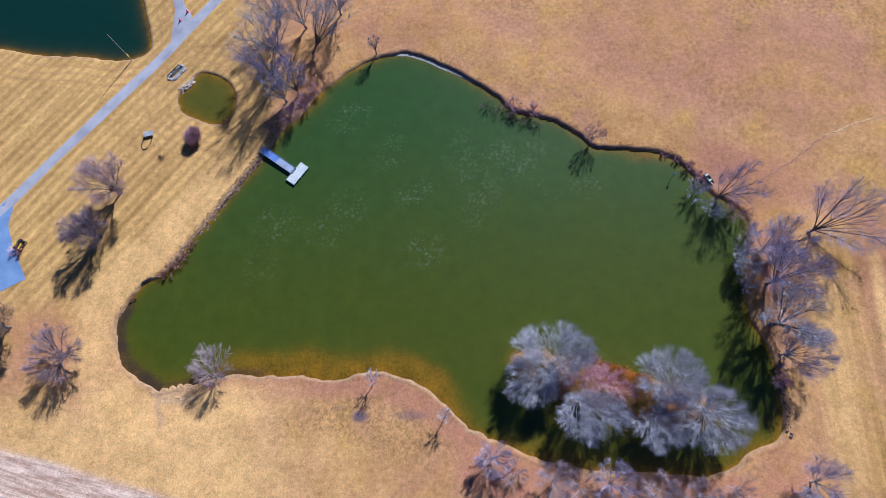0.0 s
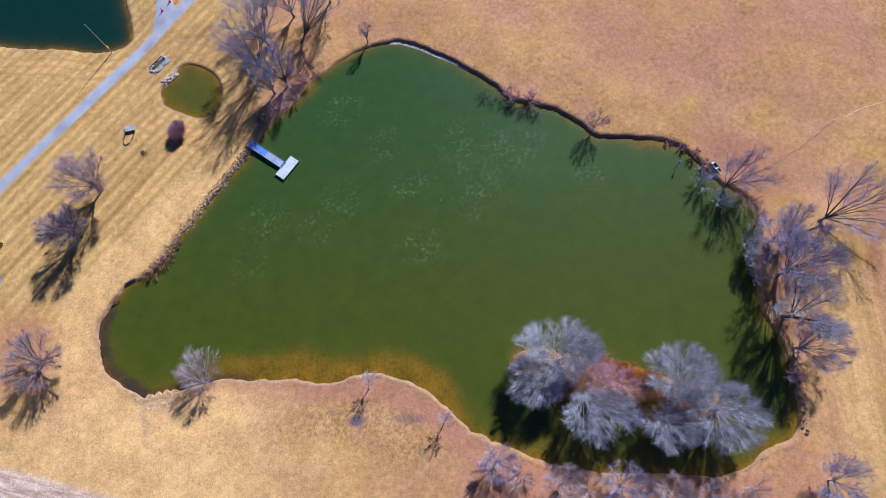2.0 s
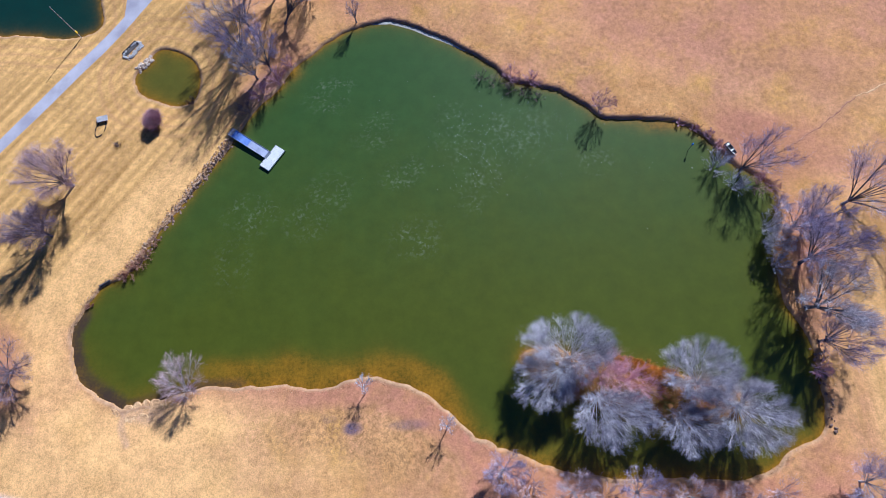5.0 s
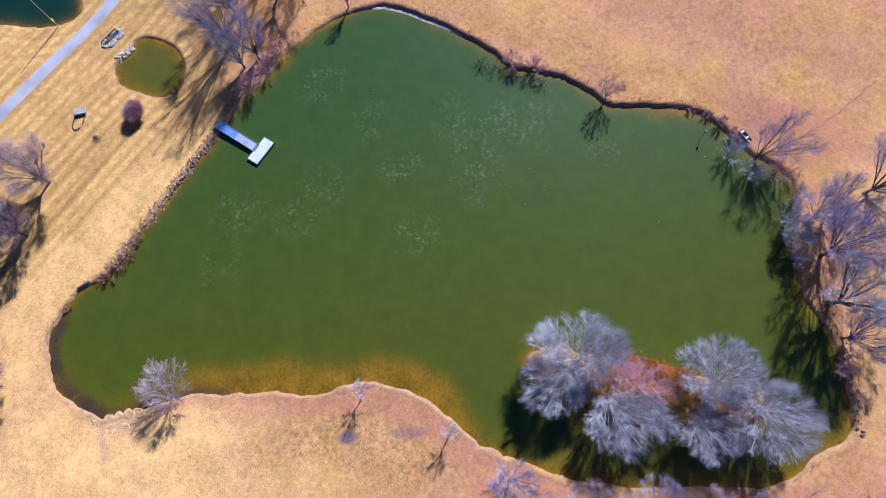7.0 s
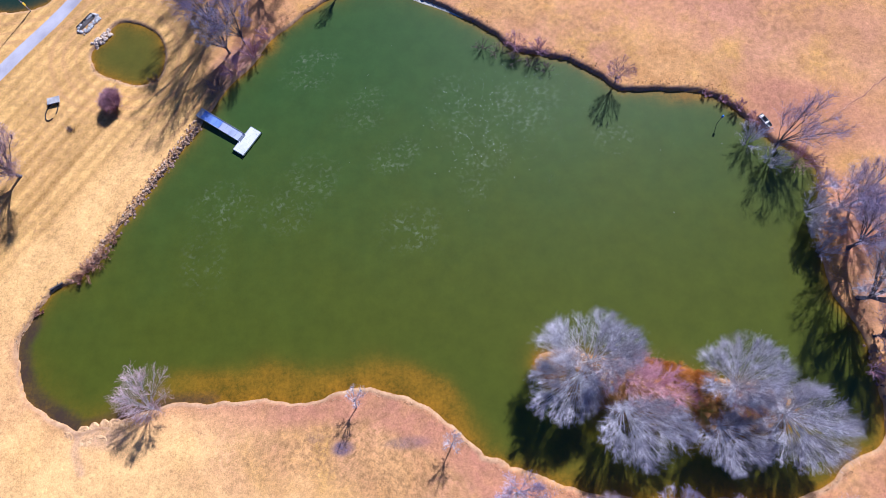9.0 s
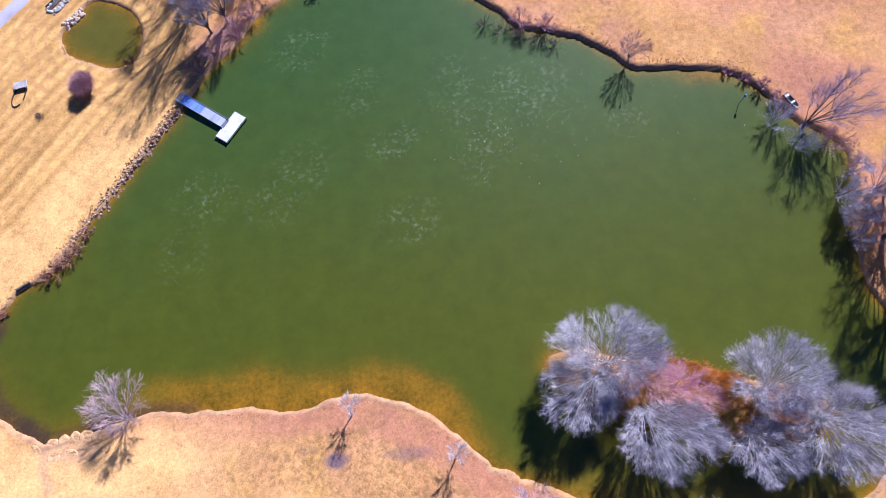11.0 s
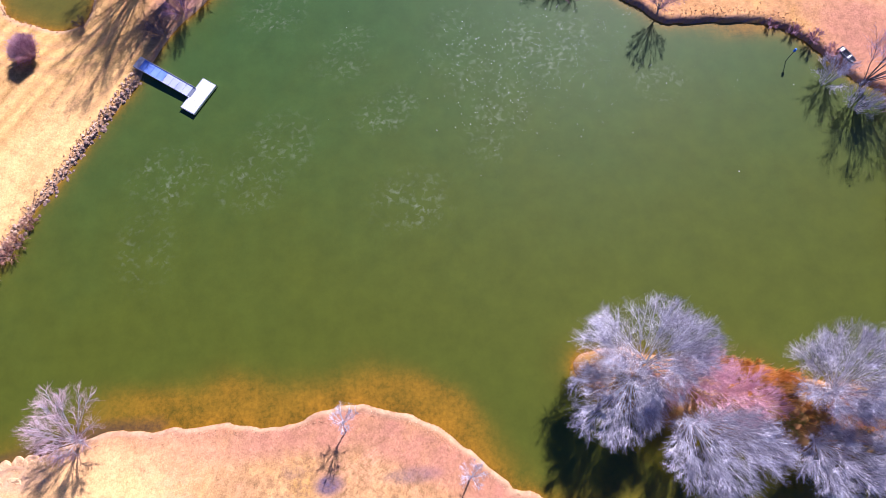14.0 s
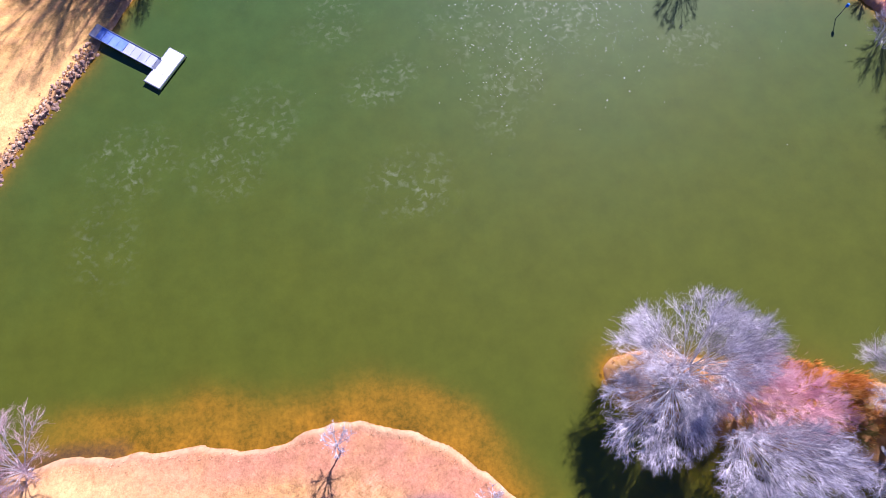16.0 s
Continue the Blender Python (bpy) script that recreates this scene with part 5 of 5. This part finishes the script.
# ---- cones ----
for n, (x, y) in enumerate([(-57.3, 78.8), (-56.0, 80.9)]):
    cone = thing("traffic_cone", "bright red traffic cone standing on the turn-off", "traffic cone", (x, y, height(x, y) + 0.04), 20 * n, group="cones on the turn-off")
    part("base", box((0.48, 0.48, 0.05), (0, 0, 0.025), 0.01), CONE_RED, cone)
    part("body", rod((0, 0, 0.05), (0, 0, 0.75), 0.2, 0.04, 14), CONE_RED, cone)
    part("band", rod((0, 0, 0.38), (0, 0, 0.5), 0.128, 0.10, 14), WHITE, cone, "white reflective band")

# ---- yellow machine at the yard ----
mz = height(-79.9, 30.0)
machine = thing("lawn_tractor", "small yellow and black lawn tractor at the yard's edge", "lawn tractor", (-80.0, 30.0, mz), 70)
part("chassis", box((1.9, 0.75, 0.32), (0, 0, 0.5), 0.05), BLACK, machine)
part("bonnet", box((0.8, 0.62, 0.45), (0.65, 0, 0.82), 0.1), BLACK, machine)
for s in (-1, 1):
    part("fender", box((1.15, 0.34, 0.12), (-0.25, s * 0.58, 0.95), 0.05), YELLOW, machine, "yellow fender")
part("seat", join(box((0.45, 0.45, 0.12), (-0.35, 0, 0.95), 0.04), box((0.1, 0.45, 0.45), (-0.6, 0, 1.15), 0.04)), BLACK, machine)
part("steering_wheel", rod((0.2, 0, 1.15), (0.22, 0, 1.19), 0.19, sides=14), BLACK, machine)
for x, r in ((-0.6, 0.42), (0.7, 0.3)):
    for s in (-1, 1):
        wheel = part("wheel", rod((x, s * 0.42, r), (x, s * 0.68, r), r, sides=18), BLACK, machine, "black rubber tyre")
        part("rim", rod((x, s * 0.66, r), (x, s * 0.70, r), r * 0.5, sides=12), YELLOW, wheel, "yellow wheel rim")


# ---- tussocks, reeds and shore grass ----
def tufts(name, label, spots, tall, wide, blades, mat, seed, thick=0.03):
    """Clumps of dry blades at many places, as one mass."""
    rng = np.random.default_rng(seed)
    spots = np.array(spots, float)
    z = np.maximum(land(spots[:, 0], spots[:, 1])[0], -0.1)
    n = len(spots)
    size = 0.6 + 0.8 * rng.random((n, 1))
    az = rng.random((n, blades)) * 2 * np.pi
    out = rng.random((n, blades)) ** 0.6 * wide * size
    top = tall * size * (0.6 + 0.5 * rng.random((n, blades)))
    foot = np.stack([spots[:, :1] + np.cos(az) * out * 0.35, spots[:, 1:] + np.sin(az) * out * 0.35, np.repeat(z[:, None] - 0.03, blades, 1)], -1)
    tip = np.stack([spots[:, :1] + np.cos(az) * out, spots[:, 1:] + np.sin(az) * out, z[:, None] + top], -1)
    mid = foot * 0.45 + tip * 0.55
    mid[..., 2] += 0.15 * top
    path = np.stack([foot, mid, tip], 2).reshape(n * blades, 3, 3)
    rad = np.tile(np.array([thick, thick * 0.7, thick * 0.2]), (n * blades, 1))
    verts, quads, tris = spikes(path, rad)
    return tagged(new(name, mesh_of(name, verts, quads, mat, more=tris)), label, "grass", kind="stuff")


def along(points, count, spread, seed):
    """Places scattered beside an open plan line."""
    rng = np.random.default_rng(seed)
    p = np.array(points, float)
    seg = np.linalg.norm(np.diff(p, axis=0), axis=1)
    d = rng.random(count) * seg.sum()
    at = np.concatenate([[0], np.cumsum(seg)])
    return np.stack([np.interp(d, at, p[:, 0]), np.interp(d, at, p[:, 1])], 1) + rng.normal(size=(count, 2)) * spread


tufts("shore_grass", "clumps of pale dry grass along the west bank", along([(-60.3, 15), (-57.5, 21.6), (-53.0, 24.8), (-49.9, 29.4), (-41.8, 41.0), (-37.4, 47.2)], 620, 0.42, 1), 0.15, 0.17, 9, TUFT, 1, 0.02)
tufts("shore_grass", "clumps of brown dry grass along the north bank", along([(-36.0, 49.5), (-30.3, 57.3), (-25.0, 63.8), (-16.5, 69.5), (-9.6, 70.6), (-4.5, 68.8), (4.6, 63.2), (11.2, 57.2), (19.8, 54.2), (26.2, 49.0), (36.3, 48.0), (40.7, 46.2), (45.2, 41.2)], 760, 0.45, 2), 0.10, 0.15, 8, TUFT, 2, 0.016)
tufts("shore_grass", "clumps of dry grass along the east bank", along([(47.0, 38.8), (52.3, 33.4), (51.8, 27.8), (50.0, 21), (49.9, 16.0), (51.5, 12.2), (52.7, 8.0), (52.6, -0.4)], 300, 0.45, 3), 0.18, 0.22, 11, TUFT, 3, 0.02)
tufts("shore_grass", "low dry grass fringe along the south bank", along([(-51.5, 4.2), (-47, 4.0), (-40.5, 5.4), (-30, 6.0), (-21, 5.2), (-13.2, 6.6), (-6.6, 4.6), (-1.5, 0.2), (3.5, -3.6), (13, -7.4), (26, -9.0), (38, -9.8), (46, -6.0)], 1000, 0.16, 4), 0.08, 0.11, 6, TUFT, 4, 0.014)
tufts("reed_bed", "rusty orange reeds along the island's north edge", along([(22.6, 8.1), (25.5, 7.3), (28.4, 6.0), (31.0, 5.2)], 260, 0.5, 5), 0.95, 0.5, 18, REED, 5)
tufts("reed_bed", "orange dry grass under the island trees", along([(10.2, 8.9), (10.8, 8.4), (15, 7.6), (20, 5.6), (26, 4.2), (33, 2.6), (39, 1.6)], 330, 1.3, 6), 0.4, 0.4, 12, REED, 6, 0.025)
tufts("shore_grass", "dry grass fringe round the small pond", along(np.array(small_line), 170, 0.2, 7), 0.12, 0.14, 8, TUFT, 7, 0.018)
tufts("weed_clump", "small clump of dead weeds on the lawn", [(-56.5, 47.4), (-56.2, 47.2), (-56.8, 47.5)], 0.5, 0.6, 30, TWIG_DARK, 8, 0.02)


# ---- pale flecks in place of sun glints ----
rng = np.random.default_rng(77)
spots = np.concatenate([rng.normal((13, 45), (6.5, 4.5), (900, 2)), rng.normal((3, 44), (3, 5), (240, 2)), rng.normal((2, 45), (12, 9), (30, 2)), rng.normal((28, 38), (5, 4), (26, 2))])
gap, _ = land(spots[:, 0], spots[:, 1])
spots = spots[gap < -1.0]
size = 0.012 + 0.075 * rng.random(len(spots)) ** 3.4
az = rng.random((len(spots), 1)) * 2 * np.pi + np.arange(4) * np.pi / 2
flat = np.stack([spots[:, :1] + np.cos(az) * size[:, None] * [1.0, 0.55, 1.0, 0.55], spots[:, 1:] + np.sin(az) * size[:, None] * [1.0, 0.55, 1.0, 0.55], np.full(az.shape, 0.012)], -1)
low = flat * [1, 1, 0] - [0, 0, 0.004]
corner = np.concatenate([flat, low], 1).reshape(-1, 3)
q = np.arange(len(spots))[:, None] * 8
sides = [q + np.array([[0, 1, 2, 3]])] + [q + np.array([[n, (n + 1) % 4, 4 + (n + 1) % 4, 4 + n]]) for n in range(4)]
tagged(new("glint_fleck", mesh_of("glint_fleck", corner, np.concatenate(sides), WHITE)), "tiny white flecks on the pond in place of sun glints", "fluff", kind="stuff")
